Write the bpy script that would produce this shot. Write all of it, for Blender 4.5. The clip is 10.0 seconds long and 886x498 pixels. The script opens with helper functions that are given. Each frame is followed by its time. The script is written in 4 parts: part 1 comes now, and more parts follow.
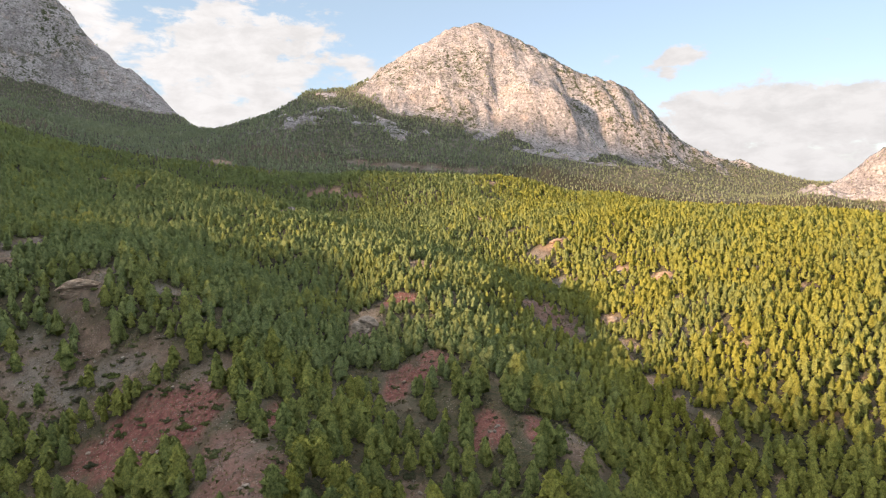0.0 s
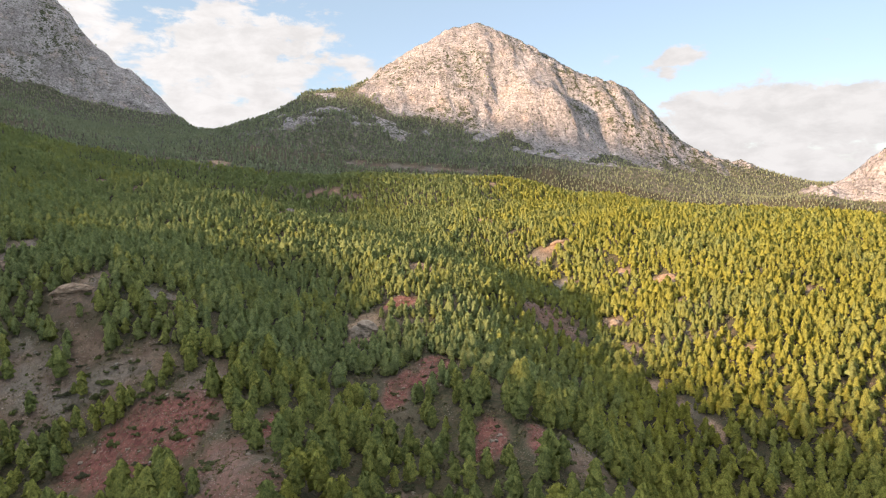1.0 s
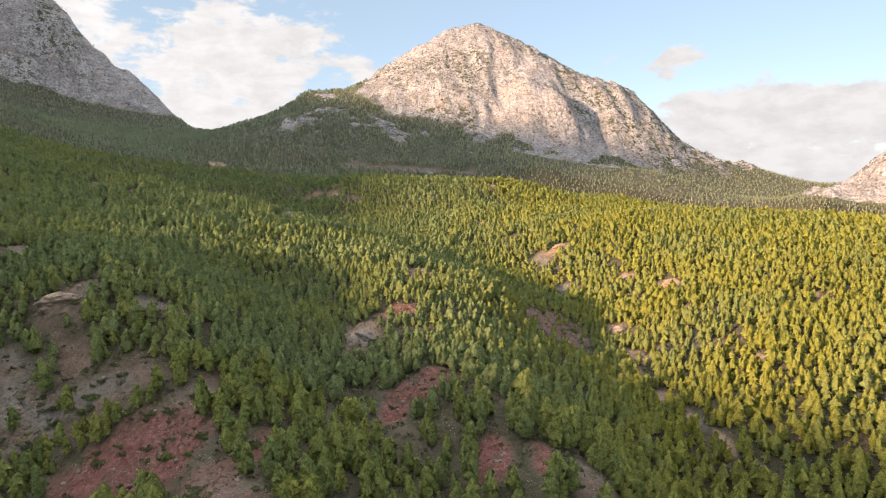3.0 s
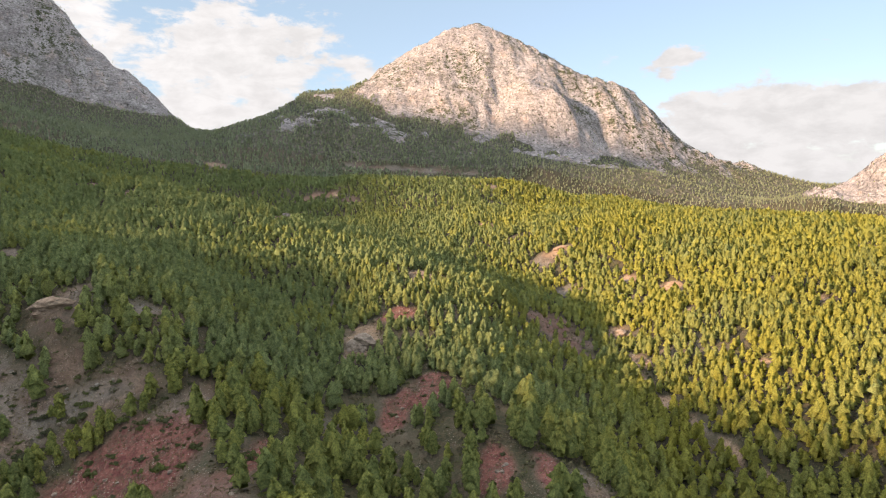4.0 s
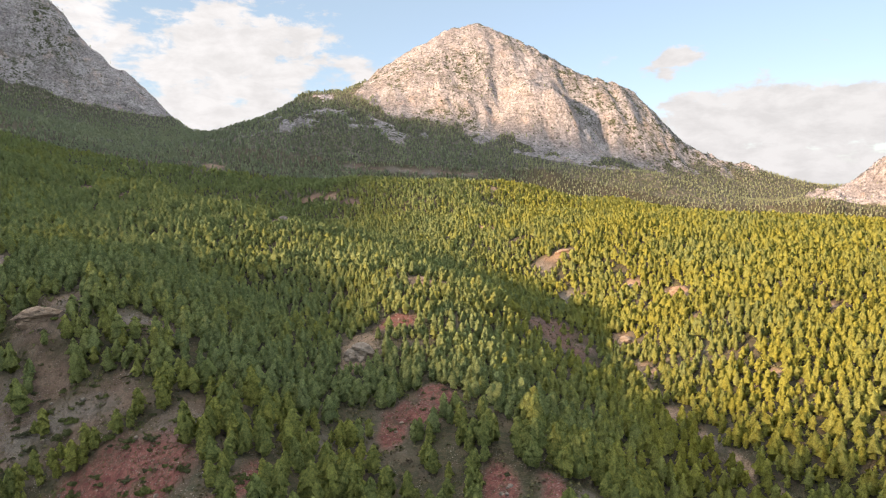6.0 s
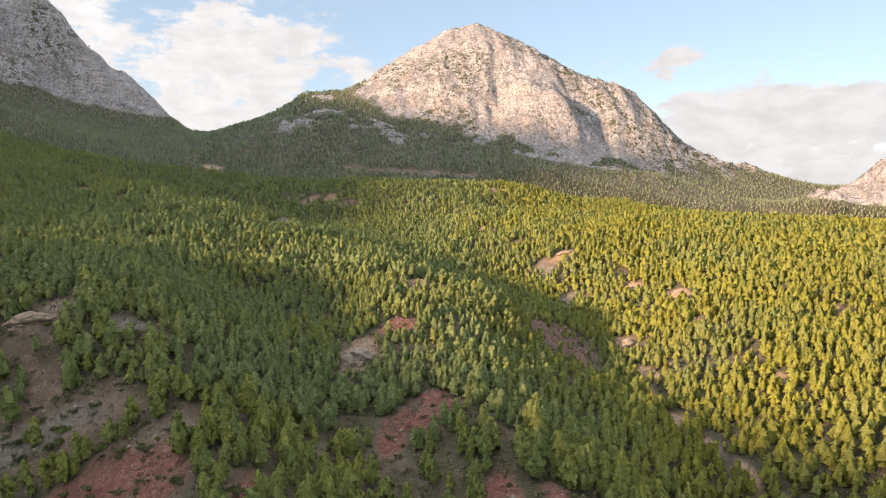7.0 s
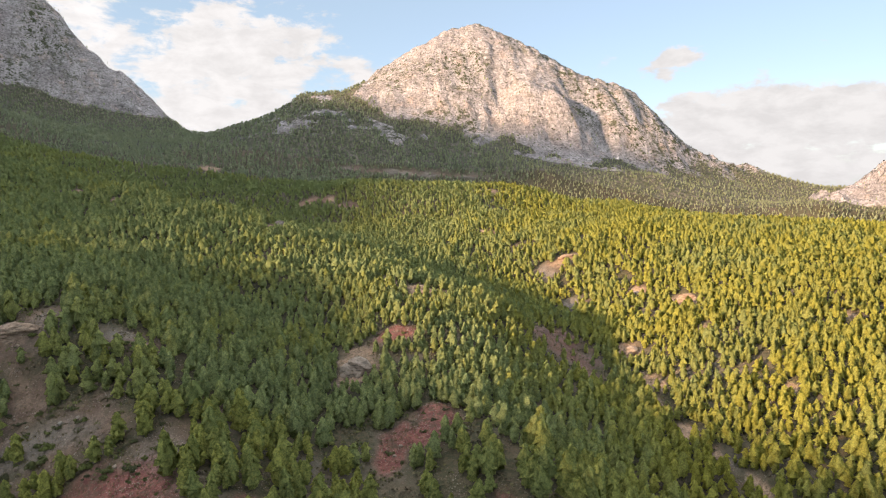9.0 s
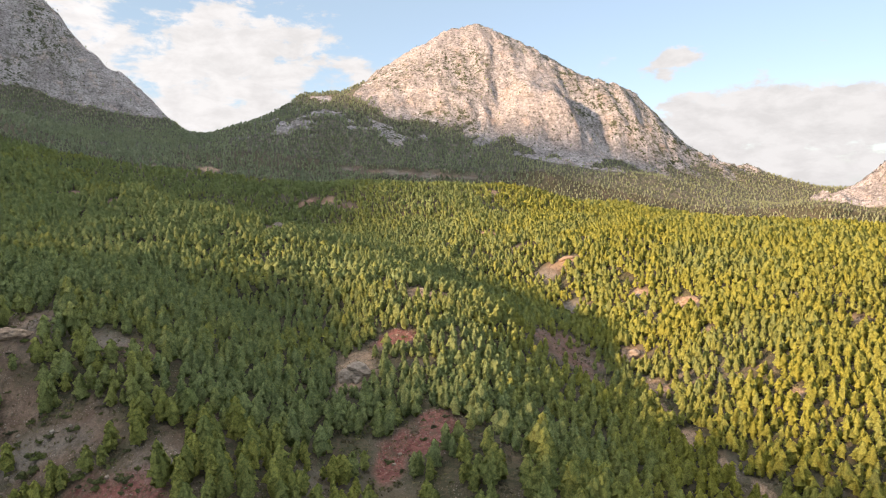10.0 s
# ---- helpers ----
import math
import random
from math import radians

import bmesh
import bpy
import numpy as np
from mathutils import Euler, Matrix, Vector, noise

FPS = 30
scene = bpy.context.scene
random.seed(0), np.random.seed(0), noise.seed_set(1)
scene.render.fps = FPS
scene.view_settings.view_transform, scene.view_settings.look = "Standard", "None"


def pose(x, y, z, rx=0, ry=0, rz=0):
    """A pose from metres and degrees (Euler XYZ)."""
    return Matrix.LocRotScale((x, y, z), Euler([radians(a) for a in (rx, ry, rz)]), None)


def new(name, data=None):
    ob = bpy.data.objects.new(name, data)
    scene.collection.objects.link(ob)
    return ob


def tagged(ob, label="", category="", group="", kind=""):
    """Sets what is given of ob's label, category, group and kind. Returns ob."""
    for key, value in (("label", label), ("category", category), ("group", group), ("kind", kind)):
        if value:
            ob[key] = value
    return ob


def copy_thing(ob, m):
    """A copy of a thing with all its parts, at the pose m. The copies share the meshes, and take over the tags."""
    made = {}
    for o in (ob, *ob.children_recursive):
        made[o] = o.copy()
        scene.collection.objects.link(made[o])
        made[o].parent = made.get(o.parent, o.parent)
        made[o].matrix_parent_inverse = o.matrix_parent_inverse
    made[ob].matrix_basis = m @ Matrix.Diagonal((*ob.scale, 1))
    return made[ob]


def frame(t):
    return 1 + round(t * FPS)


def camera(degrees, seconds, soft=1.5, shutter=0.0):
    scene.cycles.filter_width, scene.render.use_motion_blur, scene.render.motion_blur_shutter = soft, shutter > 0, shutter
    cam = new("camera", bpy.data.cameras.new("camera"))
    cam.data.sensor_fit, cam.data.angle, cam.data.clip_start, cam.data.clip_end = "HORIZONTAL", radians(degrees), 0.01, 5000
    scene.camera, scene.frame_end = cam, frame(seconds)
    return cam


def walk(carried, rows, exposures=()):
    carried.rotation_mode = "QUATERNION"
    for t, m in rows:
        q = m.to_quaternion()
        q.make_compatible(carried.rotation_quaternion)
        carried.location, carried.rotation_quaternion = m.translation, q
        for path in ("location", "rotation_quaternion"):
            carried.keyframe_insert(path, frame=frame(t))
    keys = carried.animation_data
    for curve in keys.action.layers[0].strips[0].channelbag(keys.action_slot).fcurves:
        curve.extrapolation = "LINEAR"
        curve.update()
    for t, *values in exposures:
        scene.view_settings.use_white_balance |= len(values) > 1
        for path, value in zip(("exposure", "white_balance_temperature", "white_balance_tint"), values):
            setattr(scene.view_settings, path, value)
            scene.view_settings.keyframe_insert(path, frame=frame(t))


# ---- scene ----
cam = camera(70.0, 10.0, soft=1.15)
EYE, TILT = 100.0, -7.5
SPEED, SLOWING = 36.0, -0.0547          # metres along the axis in the ten seconds, and how it eases off
SIDE, RISE = -0.0456, 0.3083            # drift to the right and upwards for each metre along the axis


def drone(t):
    """The pose of the flying camera: a straight climbing glide with a slight turn."""
    u = t / 10.0
    along = SPEED * (u + SLOWING * u * u)
    place = Matrix.Translation((0, 0, EYE)) @ pose(0, 0, 0, 90 + TILT) @ Vector((SIDE * along, RISE * along, -along))
    return pose(place.x, place.y, place.z, 90 + TILT + 0.16 * u, 0.106 * u, -0.224 * u)


walk(cam, [(k * 0.5, drone(k * 0.5)) for k in range(21)], exposures=[(0.0, 1.66, 6900, 14), (10.0, 1.66, 6900, 14)])

# ---- sky and sun ----
SUN_AZIMUTH, SUN_HEIGHT = -124.0, 15.5   # degrees clockwise from straight ahead; degrees above the horizon
SUN_POWER, SKY_POWER = 4.35, 0.125
world = bpy.data.worlds.new("sky")
scene.world = world
world.use_nodes = True
wn, wl = world.node_tree.nodes, world.node_tree.links
wn.clear()


def wnode(kind, **values):
    n = wn.new(kind)
    for key, value in values.items():
        n.inputs[int(key[1:])].default_value = value
    return n


def wmath(op, a, b=None):
    n = wn.new("ShaderNodeMath")
    n.operation = op
    for slot, v in ((0, a), (1, b)):
        if v is None:
            continue
        if isinstance(v, (int, float)):
            n.inputs[slot].default_value = v
        else:
            wl.new(v, n.inputs[slot])
    return n.outputs[0]


sky = wn.new("ShaderNodeTexSky")
sky.sky_type, sky.sun_disc = "NISHITA", False
sky.sun_elevation, sky.sun_rotation = radians(SUN_HEIGHT), radians(SUN_AZIMUTH)
sky.altitude, sky.air_density, sky.dust_density, sky.ozone_density = 600, 0.8, 1.0, 1.4
coords = wn.new("ShaderNodeTexCoord")
parts = wn.new("ShaderNodeSeparateXYZ")
wl.new(coords.outputs["Generated"], parts.inputs[0])
azimuth = wmath("ARCTAN2", parts.outputs[0], parts.outputs[1])
height = wmath("ARCSINE", parts.outputs[2])
plane = wn.new("ShaderNodeCombineXYZ")
wl.new(wmath("MULTIPLY", azimuth, 1.0), plane.inputs[0])
wl.new(wmath("MULTIPLY", height, 2.1), plane.inputs[1])


def cloud_noise(scale, detail, rough, shift):
    n = wn.new("ShaderNodeTexNoise")
    n.inputs["Scale"].default_value, n.inputs["Detail"].default_value, n.inputs["Roughness"].default_value = scale, detail, rough
    n.inputs["Distortion"].default_value = 0.25
    add = wn.new("ShaderNodeVectorMath")
    add.operation = "ADD"
    add.inputs[1].default_value = (shift, shift * 0.7, shift)
    wl.new(plane.outputs[0], add.inputs[0])
    wl.new(add.outputs[0], n.inputs["Vector"])
    return n.outputs[0]


def bank(az, el, wide, tall):
    """A soft bump in the sky, 1 at its middle: where a cloud bank stands."""
    dx = wmath("DIVIDE", wmath("SUBTRACT", azimuth, radians(az)), radians(wide))
    dy = wmath("DIVIDE", wmath("SUBTRACT", height, radians(el)), radians(tall))
    far = wmath("ADD", wmath("MULTIPLY", dx, dx), wmath("MULTIPLY", dy, dy))
    return wmath("EXPONENT", wmath("MULTIPLY", wmath("POWER", far, 1.5), -1.0))


overhead = wn.new("ShaderNodeMapRange")
overhead.inputs[1].default_value, overhead.inputs[2].default_value, overhead.inputs[4].default_value = radians(14), radians(50), 0.12
wl.new(height, overhead.inputs[0])
cover = wmath("ADD", overhead.outputs[0], wmath("MULTIPLY", cloud_noise(1.6, 3, 0.5, 11.0), 0.55))
cover = wmath("ADD", cover, wmath("MULTIPLY", cloud_noise(5.5, 8, 0.62, 3.1), 1.0))
cover = wmath("ADD", cover, wmath("MULTIPLY", wmath("SUBTRACT", cloud_noise(17.0, 9, 0.62, 7.7), 0.5), 0.72))
for az, el, wide, tall, weight in ((-18, 6.8, 17, 6.9, 0.45), (29, 2.2, 12, 5.0, 0.40), (19.4, 8.2, 2.4, 1.1, 0.26), (20.6, 9.4, 1.8, 0.8, 0.2), (13.3, 9.2, 2.2, 1.0, 0.2), (10, 9.6, 1.4, 0.7, 0.2), (4, 12, 7, 3.6, -0.2), (24, 12.2, 12, 2.4, -0.25)):
    cover = wmath("ADD", cover, wmath("MULTIPLY", bank(az, el, wide, tall), weight))
edge = wn.new("ShaderNodeMapRange")
edge.interpolation_type = "SMOOTHSTEP"
edge.inputs[1].default_value, edge.inputs[2].default_value = 0.88, 1.03
wl.new(cover, edge.inputs[0])
puff = wn.new("ShaderNodeMapRange")
puff.inputs[1].default_value, puff.inputs[2].default_value, puff.inputs[3].default_value, puff.inputs[4].default_value = 0.36, 0.60, 0.91, 1.06
wl.new(cloud_noise(20.0, 8, 0.62, 3.25), puff.inputs[0])
cloud = wn.new("ShaderNodeMix")
cloud.data_type, cloud.blend_type = "RGBA", "MULTIPLY"
cloud.inputs[0].default_value = 1.0
cloud.inputs[6].default_value = (2.08, 2.13, 2.19, 1)
# clouds shine brighter the nearer they stand to the sun
facing = wn.new("ShaderNodeVectorMath")
facing.operation = "DOT_PRODUCT"
wl.new(coords.outputs["Generated"], facing.inputs[0])
facing.inputs[1].default_value = (math.sin(radians(SUN_AZIMUTH)) * math.cos(radians(SUN_HEIGHT)), math.cos(radians(SUN_AZIMUTH)) * math.cos(radians(SUN_HEIGHT)), math.sin(radians(SUN_HEIGHT)))
glow = wmath("ADD", wmath("MULTIPLY", wmath("POWER", wmath("MULTIPLY", wmath("ADD", facing.outputs["Value"], 1.0), 0.5), 3.0), 1.2), 1.0)
# and brighter still overhead, unseen, an added fill for the shaded slopes
lift = wn.new("ShaderNodeMapRange")
lift.interpolation_type = "SMOOTHSTEP"
for slot, value in enumerate((radians(14), radians(45), 1.0, 5.2), 1):
    lift.inputs[slot].default_value = value
wl.new(height, lift.inputs[0])
glow = wmath("MULTIPLY", glow, lift.outputs[0])
wl.new(wmath("MULTIPLY", puff.outputs[0], glow), cloud.inputs[7])
tint = wn.new("ShaderNodeMix")
tint.data_type = "RGBA"
wl.new(edge.outputs[0], tint.inputs[0])
clear = wn.new("ShaderNodeMix")
clear.data_type, clear.blend_type = "RGBA", "MULTIPLY"
clear.inputs[0].default_value, clear.inputs[7].default_value = 1.0, (0.655, 0.625, 0.68, 1)
wl.new(sky.outputs[0], clear.inputs[6])
veil = wn.new("ShaderNodeMix")
veil.data_type = "RGBA"
veil.inputs[0].default_value, veil.inputs[7].default_value = 0.55, (1.44, 1.93, 2.12, 1)
wl.new(clear.outputs[2], veil.inputs[6])
wl.new(veil.outputs[2], tint.inputs[6])
wl.new(cloud.outputs[2], tint.inputs[7])
back = wn.new("ShaderNodeBackground")
back.inputs[1].default_value = SKY_POWER
wl.new(tint.outputs[2], back.inputs[0])
wout = wn.new("ShaderNodeOutputWorld")
wl.new(back.outputs[0], wout.inputs[0])

sun = new("sun", bpy.data.lights.new("sun", "SUN"))
sun.data.energy, sun.data.angle, sun.data.color = SUN_POWER, radians(3.2), (1.0, 0.73, 0.50)
aim = Vector((math.sin(radians(SUN_AZIMUTH)) * math.cos(radians(SUN_HEIGHT)), math.cos(radians(SUN_AZIMUTH)) * math.cos(radians(SUN_HEIGHT)), math.sin(radians(SUN_HEIGHT))))
sun.matrix_world = Matrix.Translation(aim * 3000) @ aim.to_track_quat("Z", "Y").to_matrix().to_4x4()

# ---- materials ----


class Mat:
    """A small helper round a node tree."""

    def __init__(self, name):
        self.m = bpy.data.materials.new(name)
        self.m.use_nodes = True
        self.n, self.l = self.m.node_tree.nodes, self.m.node_tree.links
        self.n.clear()
        self.out = self.n.new("ShaderNodeOutputMaterial")
        self.xyz = self.n.new("ShaderNodeNewGeometry").outputs["Position"]

    def put(self, socket, v):
        if isinstance(v, bpy.types.NodeSocket):
            self.l.new(v, socket)
        else:
            socket.default_value = (*v, 1) if isinstance(v, tuple) and len(v) == 3 and socket.type == "RGBA" else v

    def noise(self, size, detail=4, rough=0.55, stretch=(1, 1, 1), distort=0.0):
        mp = self.n.new("ShaderNodeMapping")
        mp.inputs["Scale"].default_value = [a / size for a in stretch]
        self.l.new(self.xyz, mp.inputs[0])
        n = self.n.new("ShaderNodeTexNoise")
        n.inputs["Scale"].default_value, n.inputs["Detail"].default_value, n.inputs["Roughness"].default_value, n.inputs["Distortion"].default_value = 1.0, detail, rough, distort
        self.l.new(mp.outputs[0], n.inputs["Vector"])
        return n.outputs[0]

    def cells(self, size, feature="F1", stretch=(1, 1, 1)):
        mp = self.n.new("ShaderNodeMapping")
        mp.inputs["Scale"].default_value = [a / size for a in stretch]
        self.l.new(self.xyz, mp.inputs[0])
        n = self.n.new("ShaderNodeTexVoronoi")
        n.feature = feature
        n.inputs["Scale"].default_value = 1.0
        self.l.new(mp.outputs[0], n.inputs["Vector"])
        return n.outputs[0]

    def attr(self, name):
        n = self.n.new("ShaderNodeAttribute")
        n.attribute_name = name
        return n.outputs["Fac"]

    def math(self, op, a, b=0.0):
        n = self.n.new("ShaderNodeMath")
        n.operation = op
        self.put(n.inputs[0], a)
        self.put(n.inputs[1], b)
        return n.outputs[0]

    def ramp(self, v, a, b, lo=0.0, hi=1.0):
        n = self.n.new("ShaderNodeMapRange")
        n.interpolation_type = "SMOOTHSTEP"
        self.put(n.inputs[0], v)
        for k, x in enumerate((a, b, lo, hi), 1):
            n.inputs[k].default_value = x
        return n.outputs[0]

    def mix(self, f, a, b, blend="MIX"):
        n = self.n.new("ShaderNodeMix")
        n.data_type, n.blend_type = "RGBA", blend
        self.put(n.inputs[0], f)
        self.put(n.inputs[6], a)
        self.put(n.inputs[7], b)
        return n.outputs[2]

    def bump(self, h, distance, strength=1.0, under=None):
        n = self.n.new("ShaderNodeBump")
        n.inputs["Strength"].default_value, n.inputs["Distance"].default_value = strength, distance
        self.l.new(h, n.inputs["Height"])
        if under:
            self.l.new(under, n.inputs["Normal"])
        return n.outputs[0]

    def finish(self, colour, rough=0.9, normal=None, shine=0.15):
        p = self.n.new("ShaderNodeBsdfPrincipled")
        self.put(p.inputs["Base Color"], colour)
        self.put(p.inputs["Roughness"], rough)
        p.inputs["Specular IOR Level"].default_value = shine
        if normal:
            self.l.new(normal, p.inputs["Normal"])
        self.l.new(p.outputs[0], self.out.inputs[0])
        return self.m


def soil_nodes(m):
    """Earth, red marl and gravel: a colour and a relief."""
    grain, coarse, broad = m.noise(0.35, 6, 0.7), m.noise(3.5, 5, 0.6), m.noise(22, 4, 0.5)
    earth = m.mix(m.ramp(coarse, 0.35, 0.65), (0.116, 0.078, 0.058), (0.19, 0.134, 0.098))
    earth = m.mix(m.ramp(broad, 0.42, 0.6), earth, (0.172, 0.146, 0.122))
    marl = m.mix(m.ramp(m.noise(2.2, 6, 0.65, (1, 1, 2.2)), 0.35, 0.65), (0.128, 0.046, 0.040), (0.212, 0.092, 0.074))
    marl = m.mix(m.ramp(m.noise(0.8, 4, 0.6), 0.56, 0.7), marl, (0.27, 0.19, 0.15))
    pale = m.mix(m.ramp(grain, 0.3, 0.7), (0.245, 0.155, 0.10), (0.35, 0.25, 0.175))
    colour = m.mix(m.attr("pale"), earth, pale)
    colour = m.mix(m.attr("red"), colour, marl)
    litter = m.mix(m.ramp(m.noise(1.4, 5, 0.65), 0.4, 0.62), (0.045, 0.048, 0.024), (0.085, 0.068, 0.040))
    colour = m.mix(m.attr("wood"), colour, litter)
    rills = m.noise(4.5, 6, 0.68, (1, 0.45, 0.45), 1.2)
    colour = m.mix(m.ramp(rills, 0.46, 0.36, 0.0, 0.55), colour, (0.10, 0.07, 0.052))
    mottle = m.math("ADD", m.noise(1.3, 6, 0.72), m.math("MULTIPLY", m.noise(6.0, 4, 0.6), 0.6))
    colour = m.mix(m.ramp(mottle, 0.80, 0.66, 0.0, 0.6), colour, (0.075, 0.066, 0.042))
    stones = m.cells(0.55)
    colour = m.mix(m.math("MULTIPLY", m.ramp(stones, 0.30, 0.12), m.ramp(m.noise(5, 3), 0.45, 0.7)), colour, (0.33, 0.29, 0.25))
    colour = m.mix(1.0, colour, m.mix(m.ramp(grain, 0.25, 0.75), (0.62, 0.62, 0.62), (1.2, 1.2, 1.2)), "MULTIPLY")
    relief = m.math("ADD", m.math("ADD", m.math("MULTIPLY", rills, 1.1), m.math("MULTIPLY", coarse, 0.9)), m.math("ADD", m.math("MULTIPLY", grain, 0.25), m.math("MULTIPLY", stones, -0.2)))
    return colour, relief


def rock_nodes(m):
    """Pale limestone with rusty stains, dark streaks down the fall line, ledges and tufts of scrub."""
    flute = m.noise(10, 8, 0.68, (1, 0.7, 0.34), 0.8)
    block, fine = m.noise(38, 7, 0.62, distort=0.6), m.noise(3.6, 7, 0.72)
    ledge = m.noise(9, 6, 0.65, (0.35, 0.35, 1.6), 0.5)
    colour = m.mix(m.ramp(block, 0.34, 0.66), (0.30, 0.27, 0.262), (0.45, 0.41, 0.405))
    colour = m.mix(m.ramp(m.noise(24, 6, 0.62, (1, 1, 0.3)), 0.54, 0.70), colour, (0.46, 0.365, 0.32))
    colour = m.mix(m.ramp(flute, 0.44, 0.34), colour, (0.155, 0.140, 0.132))
    colour = m.mix(m.ramp(ledge, 0.44, 0.34, 0.0, 0.7), colour, (0.15, 0.14, 0.12))
    colour = m.mix(1.0, colour, m.mix(m.ramp(fine, 0.3, 0.7), (0.50, 0.50, 0.50), (1.42, 1.42, 1.42)), "MULTIPLY")
    tufts = m.math("MULTIPLY", m.ramp(m.cells(5.5), 0.34, 0.22), m.ramp(m.math("ADD", m.noise(16, 5, 0.7), m.math("MULTIPLY", m.attr("scrub"), 0.16)), 0.52, 0.62))
    thicket = m.math("MULTIPLY", m.ramp(m.noise(11, 7, 0.75), 0.50, 0.58), m.attr("scrub"))
    colour = m.mix(m.math("MAXIMUM", tufts, thicket), colour, m.mix(m.ramp(fine, 0.3, 0.7), (0.04, 0.05, 0.022), (0.095, 0.10, 0.045)))
    relief = m.math("ADD", m.math("MULTIPLY", flute, 6.0), m.math("ADD", m.math("MULTIPLY", block, 4.0), m.math("MULTIPLY", fine, 1.8)))
    return colour, m.math("ADD", relief, m.math("MULTIPLY", ledge, 2.5))


def ground_material():
    m = Mat("hillside")
    colour, relief = soil_nodes(m)
    return m.finish(colour, 0.95, m.bump(relief, 0.5, 0.9))


def mountain_material():
    m = Mat("limestone_mountain")
    soil, _ = soil_nodes(m)
    brush = m.noise(7, 7, 0.75)
    soil = m.mix(m.ramp(brush, 0.42, 0.54), m.mix(0.6, soil, (0.26, 0.225, 0.19)), m.mix(m.ramp(m.noise(1.8, 4, 0.7), 0.3, 0.7), (0.055, 0.062, 0.036), (0.12, 0.125, 0.07)))
    rock, relief = rock_nodes(m)
    ragged = m.ramp(m.math("ADD", m.attr("rock"), m.math("MULTIPLY", m.math("SUBTRACT", m.noise(14, 6, 0.7), 0.5), 0.9)), 0.42, 0.58)
    return m.finish(m.mix(ragged, soil, rock), 0.92, m.bump(relief, 1.7, 1.0))


def dry_material():
    m = Mat("dry_scrub")
    shade = m.n.new("ShaderNodeNewGeometry").outputs["Random Per Island"]
    return m.finish(m.mix(shade, (0.085, 0.075, 0.035), (0.20, 0.165, 0.085)), 0.9)


def boulder_material(name, low, high):
    m = Mat(name)
    fine, kind = m.noise(0.5, 7, 0.7), m.n.new("ShaderNodeObjectInfo").outputs["Random"]
    beds = m.noise(0.8, 5, 0.6, (0.25, 0.25, 1.6), 0.5)
    grey = m.mix(m.ramp(m.noise(1.8, 4), 0.35, 0.65), (0.17, 0.148, 0.125), (0.30, 0.265, 0.225))
    tan = m.mix(m.ramp(m.noise(1.8, 4), 0.35, 0.65), (0.22, 0.145, 0.10), (0.34, 0.24, 0.165))
    colour = m.mix(m.ramp(kind, 0.0, 1.0, low, high), grey, tan)
    colour = m.mix(m.ramp(beds, 0.48, 0.38, 0.0, 0.7), colour, (0.09, 0.075, 0.06))
    return m.finish(m.mix(m.ramp(fine, 0.42, 0.3), colour, (0.11, 0.098, 0.082)), 0.93, m.bump(m.math("ADD", fine, beds), 0.25))


def needle_material(name, per_object, dull=(0.118, 0.140, 0.062), bright=(0.172, 0.166, 0.036), through_light=(0.85, 0.85, 0.45)):
    m = Mat(name)
    if per_object:
        tone = m.n.new("ShaderNodeObjectInfo").outputs["Random"]
    else:
        tone = m.attr("tone")
    shade = m.n.new("ShaderNodeNewGeometry").outputs["Random Per Island"]
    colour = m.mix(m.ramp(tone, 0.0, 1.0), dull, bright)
    colour = m.mix(1.0, colour, m.mix(shade, (0.93, 0.93, 0.93), (1.07, 1.07, 1.07)), "MULTIPLY")
    spray = m.noise(0.42, 5, 0.75)
    colour = m.mix(1.0, colour, m.mix(m.ramp(spray, 0.36, 0.62), (0.56, 0.60, 0.62), (1.20, 1.18, 1.12)), "MULTIPLY")
    d, t, mx = m.n.new("ShaderNodeBsdfDiffuse"), m.n.new("ShaderNodeBsdfTranslucent"), m.n.new("ShaderNodeAddShader")
    m.l.new(colour, d.inputs[0])
    m.l.new(m.mix(1.0, colour, through_light, "MULTIPLY"), t.inputs[0])
    m.l.new(d.outputs[0], mx.inputs[0])
    m.l.new(t.outputs[0], mx.inputs[1])
    m.l.new(mx.outputs[0], m.out.inputs[0])
    return m.m


def bark_material():
    m = Mat("pine_bark")
    b = m.noise(0.12, 5, 0.7, (1, 1, 0.3))
    return m.finish(m.mix(m.ramp(b, 0.35, 0.65), (0.075, 0.05, 0.036), (0.19, 0.135, 0.10)), 0.95, m.bump(b, 0.03))


def undergrowth_material():
    m = Mat("undergrowth_leaf")
    shade = m.n.new("ShaderNodeNewGeometry").outputs["Random Per Island"]
    patch = m.ramp(m.noise(9, 3), 0.4, 0.6)
    return m.finish(m.mix(shade, m.mix(patch, (0.055, 0.066, 0.026), (0.07, 0.058, 0.042)), m.mix(patch, (0.13, 0.14, 0.045), (0.14, 0.115, 0.07))), 0.85)


def shrub_material():
    m = Mat("shrub_leaf")
    shade = m.n.new("ShaderNodeNewGeometry").outputs["Random Per Island"]
    tone = m.n.new("ShaderNodeObjectInfo").outputs["Random"]
    return m.finish(m.mix(shade, m.mix(tone, (0.035, 0.042, 0.02), (0.06, 0.075, 0.022)), m.mix(tone, (0.075, 0.07, 0.04), (0.12, 0.14, 0.035))), 0.8)


